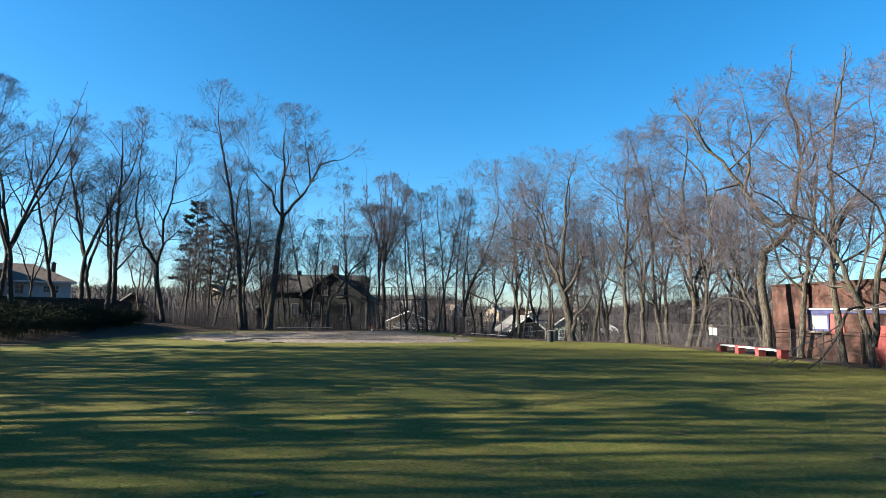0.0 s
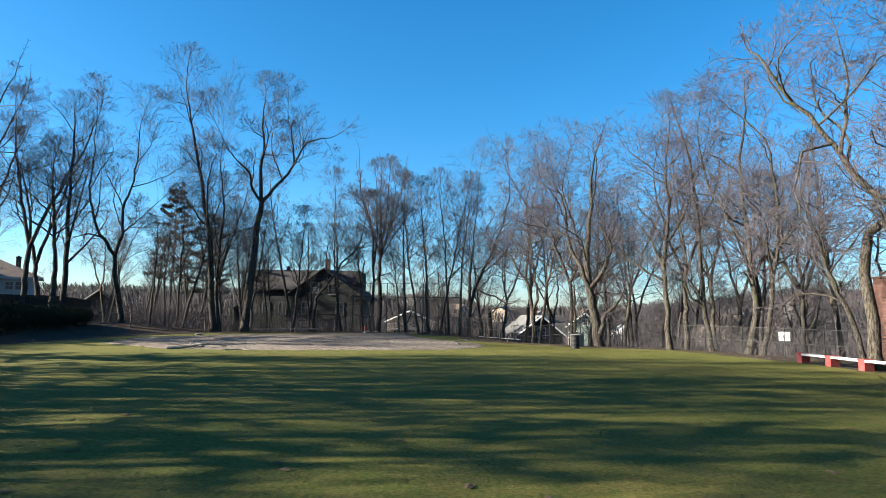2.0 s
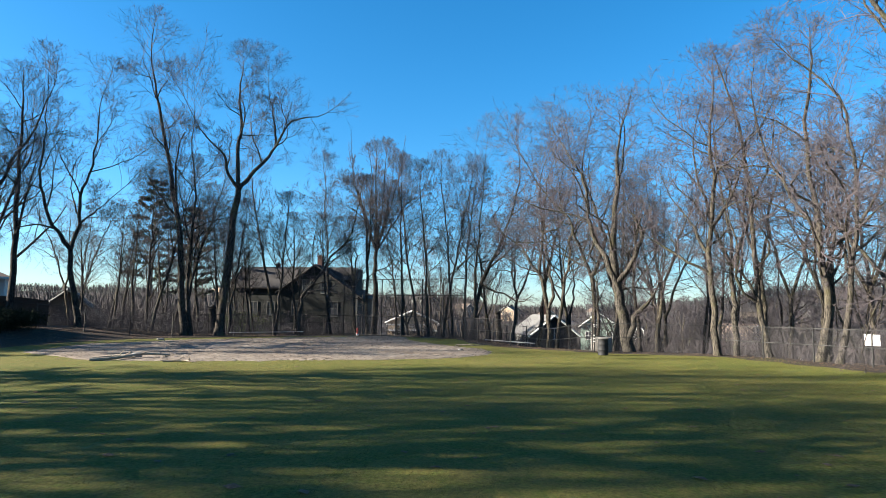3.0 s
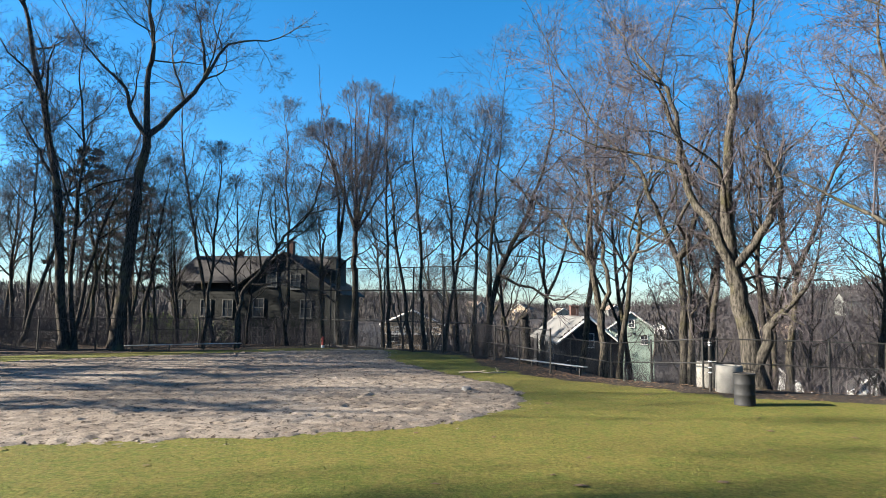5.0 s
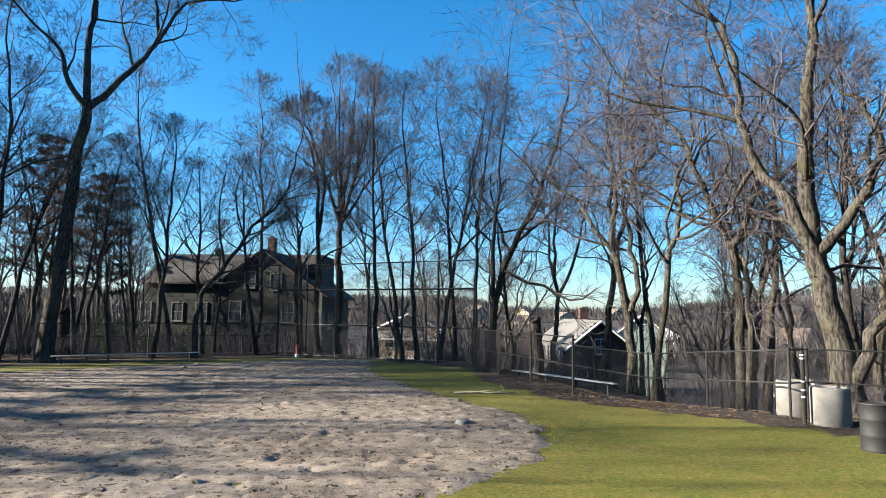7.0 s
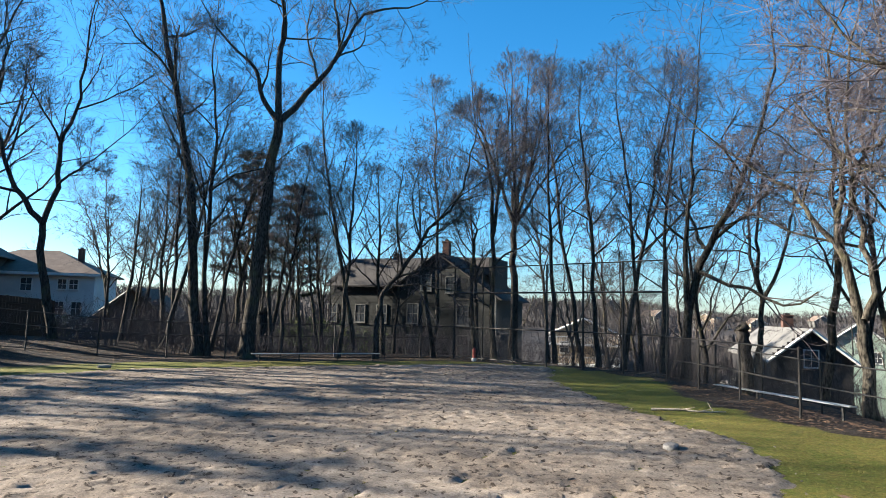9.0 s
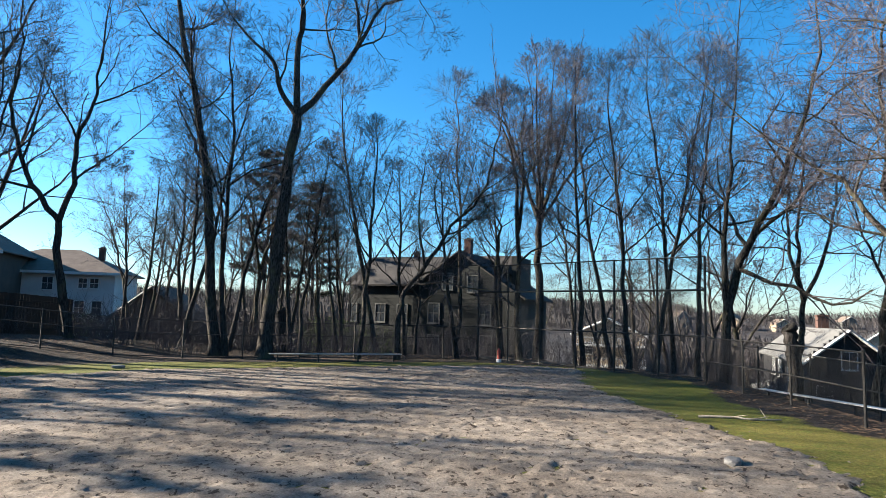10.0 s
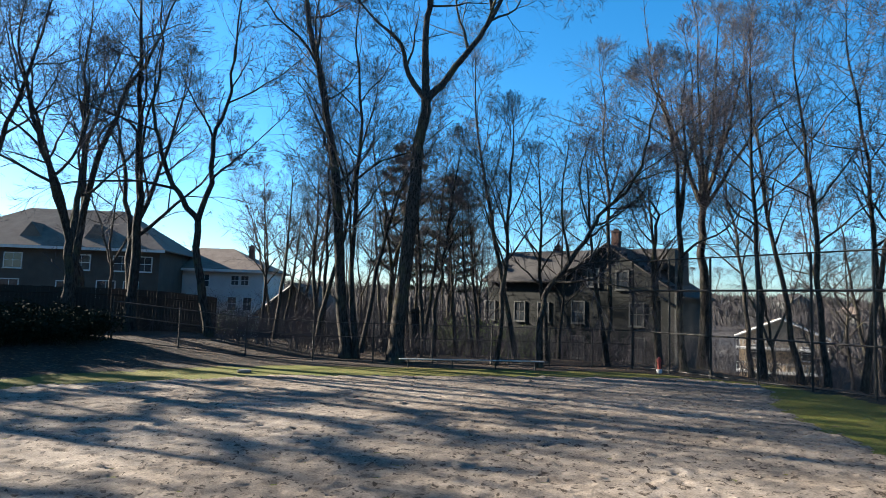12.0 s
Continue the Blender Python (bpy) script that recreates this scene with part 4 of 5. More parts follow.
def backstop():
    ob = tagged(new("baseball_backstop"), "tall dark steel pipe backstop with wire netting", "backstop")
    a, b = Vector((-14.5, 82.0, 0)), Vector((-2.8, 77.2, 0))
    n = 6
    for i in range(n + 1):
        p = a.lerp(b, i / n)
        g = ground_z(p.x, p.y)
        top = 5.15
        part("post", pipes(((p.x, p.y, g - 0.2), (p.x, p.y, top), 0.05)), IRON, ob)
        if i < n:
            q = a.lerp(b, (i + 1) / n)
            part("wire_mesh", wire_sheet((p.x, p.y), (q.x, q.y), 0, 0, top, WIRE), WIRE, ob)
    for z, r in ((5.13, 0.03), (3.72, 0.045), (1.8, 0.035), (0.12, 0.03)):
        part("rail", pipes(((a.x, a.y, z), (b.x, b.y, z), r)), IRON, ob)
    d = (b - a).normalized()
    p = a.lerp(b, (n - 1) / n)
    part("brace", pipes(((p.x, p.y, 5.1), (b.x, b.y, 3.74), 0.028)), IRON, ob)
    # the wing that turns towards the team bench
    w = Vector((-2.8, 75.7, 0))
    part("wing_rail", pipes(((b.x, b.y, 1.8), (w.x, w.y, 1.8), 0.03)), IRON, ob)
    part("wire_mesh", wire_sheet((b.x, b.y), (w.x, w.y), 0, 0, 1.8, SCREEN), SCREEN, ob)


backstop()


def board_fence(label, corners, height, material):
    ob = tagged(new("board_fence"), label, "fence")
    rng = random.Random(3)
    mesh = None
    k = 0
    for (ax, ay), (bx, by) in zip(corners, corners[1:]):
        length = math.hypot(bx - ax, by - ay)
        turn = math.degrees(math.atan2(by - ay, bx - ax))
        n = int(length / 0.2)
        for i in range(n):
            if mesh is None:
                mesh = mesh_of("board", boxes((0.003, -0.012, -0.3, 0.197, 0.012, height), bevel=0.004), material)
            x, y = ax + (bx - ax) * i / n, ay + (by - ay) * i / n
            if k < 260:
                o = new("board", mesh)
                o.parent = ob
                o.matrix_world = pose(x, y, ground_z(x, y) + rng.uniform(-0.03, 0.01), 0, 0, turn)
            k += 1
        for z in (0.4, height - 0.35):
            bm = bmesh.new()
            pipe(bm, (ax, ay, ground_z(ax, ay) + z), (bx, by, ground_z(bx, by) + z), 0.04, 4)
            part("rail", bm, material, ob)


board_fence("tall dark-stained board fence on the shaded bank", [(-50.5, 47), (-45.5, 61), (-39.6, 69.6), (-40.2, 77.0)], 2.35, FENCE_WOOD)


# ---------- things on the field ----------
def drum(at):
    ob = thing("steel_drum", "open black-painted steel drum used for litter", "barrel", (*at, 0))
    prof = [(0.28, 0.0), (0.29, 0.012), (0.282, 0.03)]
    for z in (0.3, 0.6):
        prof += [(0.282, z - 0.025), (0.297, z), (0.282, z + 0.025)]
    prof += [(0.282, 0.86), (0.292, 0.875), (0.292, 0.89), (0.275, 0.89), (0.268, 0.86), (0.268, 0.45)]
    o = part("body", lathe(prof, 40), BLACK_PAINT, ob)
    o.data.shade_smooth()
    part("rim", lathe([(0.286, 0.87), (0.3, 0.874), (0.303, 0.884), (0.3, 0.894), (0.286, 0.9), (0.276, 0.893), (0.276, 0.876)], 40), IRON, ob, "worn dark steel rim")
    part("rubbish", lathe([(0.266, 0.4), (0.26, 0.55), (0.15, 0.6), (0.02, 0.63)], 20), IRON, ob)


drum((5.78, 59.4))


def concrete_drum(at, r, h, label, seed):
    ob = thing("concrete_planter", label, "planter", (*at, 0), group="concrete barrels by the gate post")
    prof = [(r - 0.03, -0.05), (r, 0.02), (r, h - 0.05), (r - 0.02, h - 0.01), (r - 0.05, h), (r - 0.1, h), (r - 0.11, h - 0.03), (r - 0.11, h - 0.2)]
    bm = lathe(prof, 36)
    rng = random.Random(seed)
    for v in bm.verts:
        v.co += Vector((rng.gauss(0, 0.004), rng.gauss(0, 0.004), rng.gauss(0, 0.003)))
    part("shell", bm, CONCRETE, ob).data.shade_smooth()
    part("soil", lathe([(r - 0.105, h - 0.25), (r - 0.105, h - 0.12), (0.02, h - 0.08)], 20), ROT_WOOD, ob, "dry brown soil")


concrete_drum((6.35, 62.4), 0.43, 0.88, "squat grey concrete planter beside a fence post", 1)
concrete_drum((6.15, 63.9), 0.4, 0.88, "pale concrete planter against the wire fence", 2)

gate = thing("gate_post", "tall dark steel gate post with reflective bands", "post", (5.74, 62.35, 0))
part("pole", pipes(((0, 0, -0.3), (0, 0, 1.72), 0.05)), IRON, gate)
for z in (0.62, 0.78, 0.98, 1.52, 1.6):
    part("band", pipes(((0, 0, z), (0, 0, z + 0.035), 0.054)), SIGN_WHITE, gate, "white reflective band")


def player_bench():
    a, b = Vector((16.35, 50.3, 0)), Vector((17.3, 43.6, 0))
    turn = math.degrees(math.atan2((b - a).y, (b - a).x))
    ob = thing("players_bench", "white plank bench on four red brick piers", "bench", a, turn)
    length = (b - a).length
    for i in range(4):
        x = length * i / 3
        end = i == 3
        pier = part("pier", boxes((x - 0.2, -0.24, -0.1, x + 0.2, 0.24, 0.46), bevel=0.012), BRICK_RED, ob)
        part("cap", boxes((x - 0.23, -0.27, 0.46, x + 0.23, 0.27, 0.53), bevel=0.01), BRICK_RED, ob)
        if i < 3:
            part("seat_plank", boxes((x + 0.21, -0.25, 0.4, x + length / 3 - 0.21, 0.22, 0.5), bevel=0.006), PLANK, ob)
    return ob


player_bench()


def team_bench(a, b, z, label):
    a, b = Vector((*a, 0)), Vector((*b, 0))
    turn = math.degrees(math.atan2((b - a).y, (b - a).x))
    ob = thing("team_bench", label, "bench", (a.x, a.y, 0), turn, "aluminium team benches")
    length = (b - a).length
    part("seat_plank", boxes((0, -0.13, z - 0.04, length, 0.13, z), bevel=0.008), ALU, ob)
    for s in (0.06, 0.36, 0.66, 0.94):
        p = a.lerp(b, s)
        g = ground_z(p.x, p.y)
        part("leg", boxes((length * s - 0.03, -0.03, g - 0.1, length * s + 0.03, 0.03, z - 0.041), (length * s - 0.03, -0.15, z - 0.07, length * s + 0.03, 0.15, z - 0.041)), GALV, ob)


team_bench((-1.0, 74.0), (2.5, 69.3), 0.14, "long aluminium bench behind the wire fence")
team_bench((-21.7, 73.2), (-17.0, 77.6), 0.4, "long aluminium bench in front of the back fence")


def litter_log(pts, r, label, name="fallen_branch"):
    rng = random.Random(len(pts) + int(r * 1000))
    t = Tubes()
    line = bent_line(rng, pts, 4, 0.015)
    t.add(line, [r * (1 - 0.55 * i / len(line)) for i in range(len(line))], 6)
    for s in (0.35, 0.6, 0.8):
        p, d = on_line(line, s)
        w = (d + Vector((rng.gauss(0, 0.6), rng.gauss(0, 0.6), 0.3))).normalized()
        t.add([p, p + w * 0.25, p + w * 0.45], [r * 0.4, r * 0.3, r * 0.15], 4)
    tagged(new(name, t.mesh("fallen_branch", ROT_WOOD)), label, "branch", "fallen branches")


litter_log([(-2.9, 66.2, 0.05), (-2.2, 66.3, 0.08), (-1.6, 66.35, 0.06), (-1.0, 66.7, 0.06)], 0.042, "pale fallen branch lying on the grass")
litter_log([(-17.4, 49.0, 0.04), (-16.6, 49.6, 0.1), (-15.9, 50.6, 0.22), (-15.2, 51.6, 0.12)], 0.08, "grey broken branch at the dirt's edge")
litter_log([(-17.8, 49.8, 0.04), (-16.8, 50.2, 0.16), (-16.0, 50.1, 0.1)], 0.07, "grey broken branch at the dirt's edge")
litter_log([(-14.3, 49.3, 0.03), (-13.6, 49.5, 0.05), (-13.0, 49.4, 0.04)], 0.05, "pale stick lying on the grass")
litter_log([(-6.1, 19.6, 0.03), (-5.8, 19.5, 0.04), (-5.5, 19.45, 0.03)], 0.025, "pale stick lying on the grass")


def rock(at, size, seed, label):
    rng = random.Random(seed)
    bm = bmesh.new()
    bmesh.ops.create_icosphere(bm, subdivisions=2, radius=1)
    for v in bm.verts:
        v.co *= 1 + 0.18 * noise.noise(v.co * 1.6 + Vector((seed, 0, 0)))
        v.co = Vector((max(-0.85, min(0.85, v.co.x)) * size[0], max(-0.8, min(0.8, v.co.y)) * size[1], max(-0.8, min(0.7, v.co.z)) * size[2]))
    ob = tagged(new("stone", mesh_of("stone", bm, STONE)), label, "stone")
    ob.matrix_world = pose(*at, size[2] * 0.6, 0, 0, rng.uniform(0, 360))


rock((-2.25, 60.9), (0.27, 0.17, 0.1), 4, "pale squared stone at the edge of the dirt")
rock((-24.1, 67.0), (0.3, 0.2, 0.1), 5, "pale flat stone below the bank")
rock((-16.4, 50.9), (0.3, 0.25, 0.2), 6, "pale stone among broken branches")
rock((-17.0, 50.6), (0.22, 0.2, 0.14), 7, "pale stone among broken branches")

hydrant = thing("red_marker_post", "short red and white marker post before the fence", "post", (-12.9, 80.9, ground_z(-12.9, 80.9)))
part("body", lathe([(0.11, -0.05), (0.11, 0.05), (0.08, 0.07), (0.075, 0.5), (0.1, 0.52), (0.09, 0.62), (0.03, 0.72)], 14), RUBBER_RED, hydrant)
part("base", lathe([(0.13, -0.05), (0.13, 0.16), (0.115, 0.17)], 14), TRIM, hydrant, "white painted base")

notice = thing("notice_board", "small blank white notice on the wire fence", "sign", (17.0, 54.0, 0), 118)
part("panel", boxes((-0.36, -0.09, 1.0, 0.36, -0.07, 1.5), bevel=0.005), SIGN_WHITE, notice)
part("bracket", boxes((-0.03, -0.07, 0.98, 0.03, -0.03, 1.52)), IRON, notice)


def snag(at, height, r, label):
    rng = random.Random(int(height * 10))
    t = Tubes()
    line = bent_line(rng, [(0, 0, -0.4), (0.05, 0, height * 0.4), (0.0, 0, height * 0.8), (-0.12, 0, height)], 4, 0.03)
    t.add(line, [r * (1.35 - 0.4 * smooth(i / 3)) * (1 if i < len(line) - 2 else 1.12) for i in range(len(line))], 10)
    n = len(t.verts)
    t.faces.append(tuple(range(n - 10, n)))
    t.add([line[-3], line[-3] + Vector((-0.15, 0, 0.12))], [r * 0.8, r * 0.7], 6)
    ob = thing("dead_trunk", label, "tree", (*at, ground_z(*at)))
    part("trunk", t.mesh("trunk", BARK), BARK, ob)


snag((-0.05, 73.2), 2.45, 0.24, "dark sawn-off tree trunk behind the fence")
snag((-26.6, 80.5), 2.5, 0.36, "dark sawn-off tree trunk behind the fence")


# ---------- houses ----------
def window_at(parent, x, y, z, w, h, turn=0, trim=TRIM, bars=True):
    """A framed sash window with its pane set back, on a wall facing the local -y."""
    m = pose(x, y, z, 0, 0, turn)
    t = 0.09
    bm = boxes((-w / 2 - t, -0.05, -h / 2 - t, -w / 2, 0.05, h / 2 + t), (w / 2, -0.05, -h / 2 - t, w / 2 + t, 0.05, h / 2 + t),
               (-w / 2, -0.05, h / 2, w / 2, 0.05, h / 2 + t), (-w / 2, -0.05, -h / 2 - t, w / 2, 0.05, -h / 2))
    win = part("window", bm, trim, parent)
    win.matrix_local = m
    sash = boxes((-w / 2, -0.02, -0.03, w / 2, 0.02, 0.03))
    if bars:
        box(sash, -0.02, -0.021, -h / 2, 0.02, 0.019, h / 2)
    part("sash", sash, trim, win)
    part("pane", boxes((-w / 2, -0.004, -h / 2, w / 2, 0.012, h / 2)), GLASS, win)
    part("sill", boxes((-w / 2 - 0.14, -0.12, -h / 2 - t - 0.05, w / 2 + 0.14, 0.04, -h / 2 - t)), trim, win)


def clapboards(parent, x0, x1, y, z0, z1, material, step=0.28, outline=None):
    """Lapped boards standing proud of a wall, in one joined sheet."""
    bm = bmesh.new()
    z = z0
    while z < z1:
        a, b = (x0, x1) if outline is None else outline(z)
        if b - a > 0.2:
            vs = [bm.verts.new(c) for c in ((a, y, z), (b, y, z), (b, y - 0.022, z), (a, y - 0.022, z), (a, y - 0.006, z + step), (b, y - 0.006, z + step))]
            for f in ((0, 1, 2, 3), (3, 2, 5, 4)):
                bm.faces.new([vs[i] for i in f])
        z += step
    part("siding", bm, material, parent)


def roof_slab(a, b, c, d, thick=0.14):
    """A sloping slab from its four upper corners."""
    bm = bmesh.new()
    top = [bm.verts.new(p) for p in (a, b, c, d)]
    low = [bm.verts.new((p[0], p[1], p[2] - thick)) for p in (a, b, c, d)]
    bm.faces.new(top)
    bm.faces.new(low[::-1])
    for i in range(4):
        bm.faces.new((top[(i + 1) % 4], top[i], low[i], low[(i + 1) % 4]))
    bmesh.ops.recalc_face_normals(bm, faces=bm.faces)
    return bm


def chimney(parent, x, y, z0, z1, w=0.6):
    c = part("chimney", boxes((x - w / 2, y - w / 2, z0, x + w / 2, y + w / 2, z1 - 0.2), (x - w / 2 - 0.06, y - w / 2 - 0.06, z1 - 0.2, x + w / 2 + 0.06, y + w / 2 + 0.06, z1 - 0.06), bevel=0.01), CHIMNEY, parent, "red-brown brick chimney")
    part("flue", boxes((x - w / 4, y - w / 4, z1 - 0.06, x + w / 4, y + w / 4, z1 + 0.08)), SHINGLE, c)


def dark_house():
    ob = thing("house", "dark grey-green clapboard house with a front gable", "house")
    g = -2.6
    y0 = 98.5
    # front gable wing with a long slope to one side
    px, pz = -22.1, 7.75
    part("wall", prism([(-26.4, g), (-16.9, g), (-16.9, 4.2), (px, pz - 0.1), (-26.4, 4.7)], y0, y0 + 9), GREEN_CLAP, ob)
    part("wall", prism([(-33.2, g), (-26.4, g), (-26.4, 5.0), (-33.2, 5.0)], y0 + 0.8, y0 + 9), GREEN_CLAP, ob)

    def gable(z):
        left = -26.4 if z < 4.7 else -26.4 + (z - 4.7) / (pz - 4.7) * (px + 26.4)
        right = -16.9 if z < 4.2 else -16.9 + (z - 4.2) / (pz - 4.2) * (px + 16.9)
        return left, right
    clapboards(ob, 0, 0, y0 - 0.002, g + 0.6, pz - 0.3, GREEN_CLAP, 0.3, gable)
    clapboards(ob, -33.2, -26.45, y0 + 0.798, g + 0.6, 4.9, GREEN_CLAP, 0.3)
    part("roof", roof_slab((px, y0 - 0.28, pz + 0.08), (-26.9, y0 - 0.28, 4.36), (-26.9, y0 + 9.3, 4.36), (px, y0 + 9.3, pz + 0.08)), SHINGLE, ob)
    part("roof", roof_slab((px, y0 - 0.28, pz + 0.08), (px, y0 + 9.3, pz + 0.08), (-16.3, y0 + 9.3, 3.85), (-16.3, y0 - 0.28, 3.85)), SHINGLE, ob)
    # main roof behind, its ridge running across
    part("roof", roof_slab((-33.6, y0 + 0.3, 4.95), (-25.4, y0 + 0.3, 4.95), (-25.4, y0 + 4.4, 7.75), (-33.0, y0 + 4.4, 7.75)), SHINGLE, ob)
    part("roof", roof_slab((-32.9, y0 + 4.4, 7.75), (-17.9, y0 + 4.4, 7.75), (-17.9, y0 + 9, 3.8), (-33.8, y0 + 9, 3.8)), SHINGLE, ob)
    part("roof", roof_slab((-26.8, y0 + 2.6, 6.15), (-17.9, y0 + 2.6, 6.15), (-17.9, y0 + 4.4, 7.75), (-26.8, y0 + 4.4, 7.75)), SHINGLE, ob)
    part("gable_wall", prism([(-18.3, 3.6), (-17.7, 3.6), (-17.7, 7.5), (-18.3, 7.5)], y0 + 2.4, y0 + 6.4), GREEN_CLAP, ob)
    for s, ex, ez in ((-1, -26.9, 4.36), (1, -16.3, 3.85)):
        bm = bmesh.new()
        pipe(bm, (px, y0 - 0.3, pz), (ex, y0 - 0.3, ez - 0.05), 0.1, 4)
        part("rake_board", bm, SHINGLE, ob)
    part("corner_board", boxes((-17.05, y0 - 0.06, g, -16.86, y0 + 0.1, 4.1)), TRIM_GREY, ob)
    chimney(ob, -22.2, y0 + 2.2, 6.6, 9.1)
    chimney(ob, -28.6, y0 + 5.2, 6.9, 8.3, 0.5)
    for x, z, w, h in ((-23.2, 5.2, 0.85, 1.3), (-20.9, 5.0, 0.85, 1.3), (-24.4, 2.5, 0.95, 1.6), (-19.8, 2.45, 0.95, 1.6), (-19.7, -0.1, 0.95, 1.6), (-24.4, -0.2, 0.95, 1.6)):
        window_at(ob, x, y0 - 0.05, z, w, h, 0, TRIM_GREY)
    for x, z in ((-32.9, 2.4), (-32.9, -0.2), (-30.0, 2.4), (-30.0, -0.2), (-27.8, 2.4)):
        window_at(ob, x, y0 + 0.75, z, 0.9, 1.5, 0, TRIM_GREY)


dark_house()


def hip_house(at, turn, wide, deep, eave, ridge, wall, roof, label, wins, trim=TRIM):
    """A house under a hipped roof; its front looks along the local -y."""
    g = ground_z(*at)
    ob = thing("house", label, "house", (*at, 0), turn)
    part("wall", boxes((-wide / 2, 0, g - 1.5, wide / 2, deep, eave)), wall, ob)
    clapboards(ob, -wide / 2, wide / 2, -0.002, g, eave - 0.2, wall, 0.3)
    o, x, d = 0.7, wide / 2, deep
    r = deep / 2
    a, b, c, e = (-x - o, -o, eave), (x + o, -o, eave), (x + o, d + o, eave), (-x - o, d + o, eave)
    p, q = (-x + r, d / 2, ridge), (x - r, d / 2, ridge)
    for quad in ((a, b, q, p), (c, e, p, q)):
        part("roof", roof_slab(*quad), roof, ob)
    for m, n, top in ((b, c, q), (e, a, p)):
        mid = (top[0], top[1] + 0.02, top[2])
        part("roof", roof_slab(m, n, mid, top), roof, ob)
    part("fascia", boxes((-x - o, -o - 0.03, eave - 0.3, x + o, -o, eave - 0.02)), trim, ob)
    for wx, wz, w, h in wins:
        window_at(ob, wx, -0.05, wz, w, h, 0, trim)
    return ob


GREYHOUSE = hip_house((-72.9, 80.1), 40, 22, 12, 7.3, 11.8, GREY_CLAP, SHINGLE_TAN, "weathered grey two-storey house with a brown hipped roof",
                      [(9.6, 5.8, 1.3, 1.4), (7.4, 5.8, 1.6, 1.4), (3.5, 5.8, 1.6, 1.4), (8.4, 3.2, 1.3, 1.6), (6.0, 3.2, 1.7, 1.6), (2.2, 3.1, 1.8, 1.5), (-3, 5.8, 1.6, 1.4), (-3.2, 3.1, 1.7, 1.6)])
for x in (-2.0, 4.2):
    part("dormer", prism([(x - 1.7, 7.4), (x + 1.7, 7.4), (x, 9.8)], 0.8, 5.5), SHINGLE_TAN, GREYHOUSE)
WHITEHOUSE = hip_house((-67.6, 94.0), 36, 14, 10, 5.9, 8.6, WHITE_CLAP, SHINGLE_TAN, "white clapboard house with a hipped grey roof",
                       [(3.9, 4.7, 0.8, 1.0), (5.0, 4.7, 0.8, 1.0), (3.7, 2.1, 0.9, 1.4), (5.4, 2.1, 0.9, 1.4), (0.5, 4.6, 1.0, 1.3), (-2.7, 4.6, 1.0, 1.3)])
chimney(WHITEHOUSE, 4.6, 3.5, 6, 8.9)


def gable_house(at, turn, wide, deep, base, eave, ridge, wall, roof, label, wins, trim=TRIM, name="house", category="house", over=0.45):
    """Gable end towards the local -y."""
    ob = thing(name, label, category, (*at, 0), turn)
    x = wide / 2
    part("wall", prism([(-x, base), (x, base), (x, eave), (0, ridge - 0.08), (-x, eave)], 0, deep), wall, ob)
    drop = (ridge - eave) / x * over

    def outline(z):
        return (-x, x) if z < eave else (-x * (ridge - z) / (ridge - eave), x * (ridge - z) / (ridge - eave))
    clapboards(ob, 0, 0, -0.002, base + 0.5, ridge - 0.3, wall, 0.3, outline)
    for s in (-1, 1):
        part("roof", roof_slab((0, -over, ridge + 0.06), (s * (x + over), -over, eave - drop + 0.06), (s * (x + over), deep + over, eave - drop + 0.06), (0, deep + over, ridge + 0.06)), roof, ob)
        bm = bmesh.new()
        pipe(bm, (0, -over - 0.02, ridge - 0.04), (s * (x + over), -over - 0.02, eave - drop - 0.04), 0.13, 4)
        part("rake_board", bm, trim, ob, "white rake board")
    for wx, wz, w, h in wins:
        window_at(ob, wx, -0.05, wz, w, h, 0, trim)
    return ob


# the white-roofed house below the bench
LOWHOUSE = gable_house((7.3, 107.5), 6, 6.0, 18, -9.5, -0.4, 2.0, NAVY_CLAP, SHINGLE_PALE, "dark house with a sunlit pale roof and white trim", [(0.0, -0.4, 1.0, 1.3), (-1.8, -3.2, 1.0, 1.4)])
for y in (3.0, 5.2, 9.0, 12.0):
    window_at(LOWHOUSE, -3.15, y, -1.7, 1.0, 1.5, -90)
chimney(LOWHOUSE, 0.4, 9, 1.0, 3.3, 0.9)
part("porch_roof", roof_slab((-3.1, 1.0, -2.9), (-5.4, 1.0, -3.7), (-5.4, 12.0, -3.7), (-3.1, 12.0, -2.9)), SHINGLE_PALE, LOWHOUSE)
for y in (1.4, 4.8, 8.2, 11.6):
    part("porch_post", boxes((-5.2, y - 0.07, -8, -5.06, y + 0.07, -3.85)), TRIM, LOWHOUSE)

gable_house((19.6, 150), -8, 7, 10, -11, 0.0, 2.6, MINT, SHINGLE, "pale green house far down in the valley", [(-2, -2, 1, 1.4), (2, -2, 1, 1.4), (0, 0.6, 0.8, 1.1)])
gable_house((34, 128), -18, 7, 9, -12, -7.2, -4.4, WHITE_CLAP, SHINGLE, "white gabled house far down in the valley", [(-1.6, -8.6, 0.9, 1.3), (1.6, -8.6, 0.9, 1.3)])
gable_house((46, 126), -22, 7, 9, -12, -6.8, -4.0, WHITE_CLAP, SHINGLE, "white gabled house far down in the valley", [(-1.6, -8.4, 0.9, 1.3), (1.6, -8.4, 0.9, 1.3)])
gable_house((-48.0, 90.5), 30, 6.4, 7.5, -2, 1.6, 4.2, GREY_CLAP, SHINGLE_TAN, "low garage with a brown shingle roof", [], TRIM_GREY, "garage", "garage")
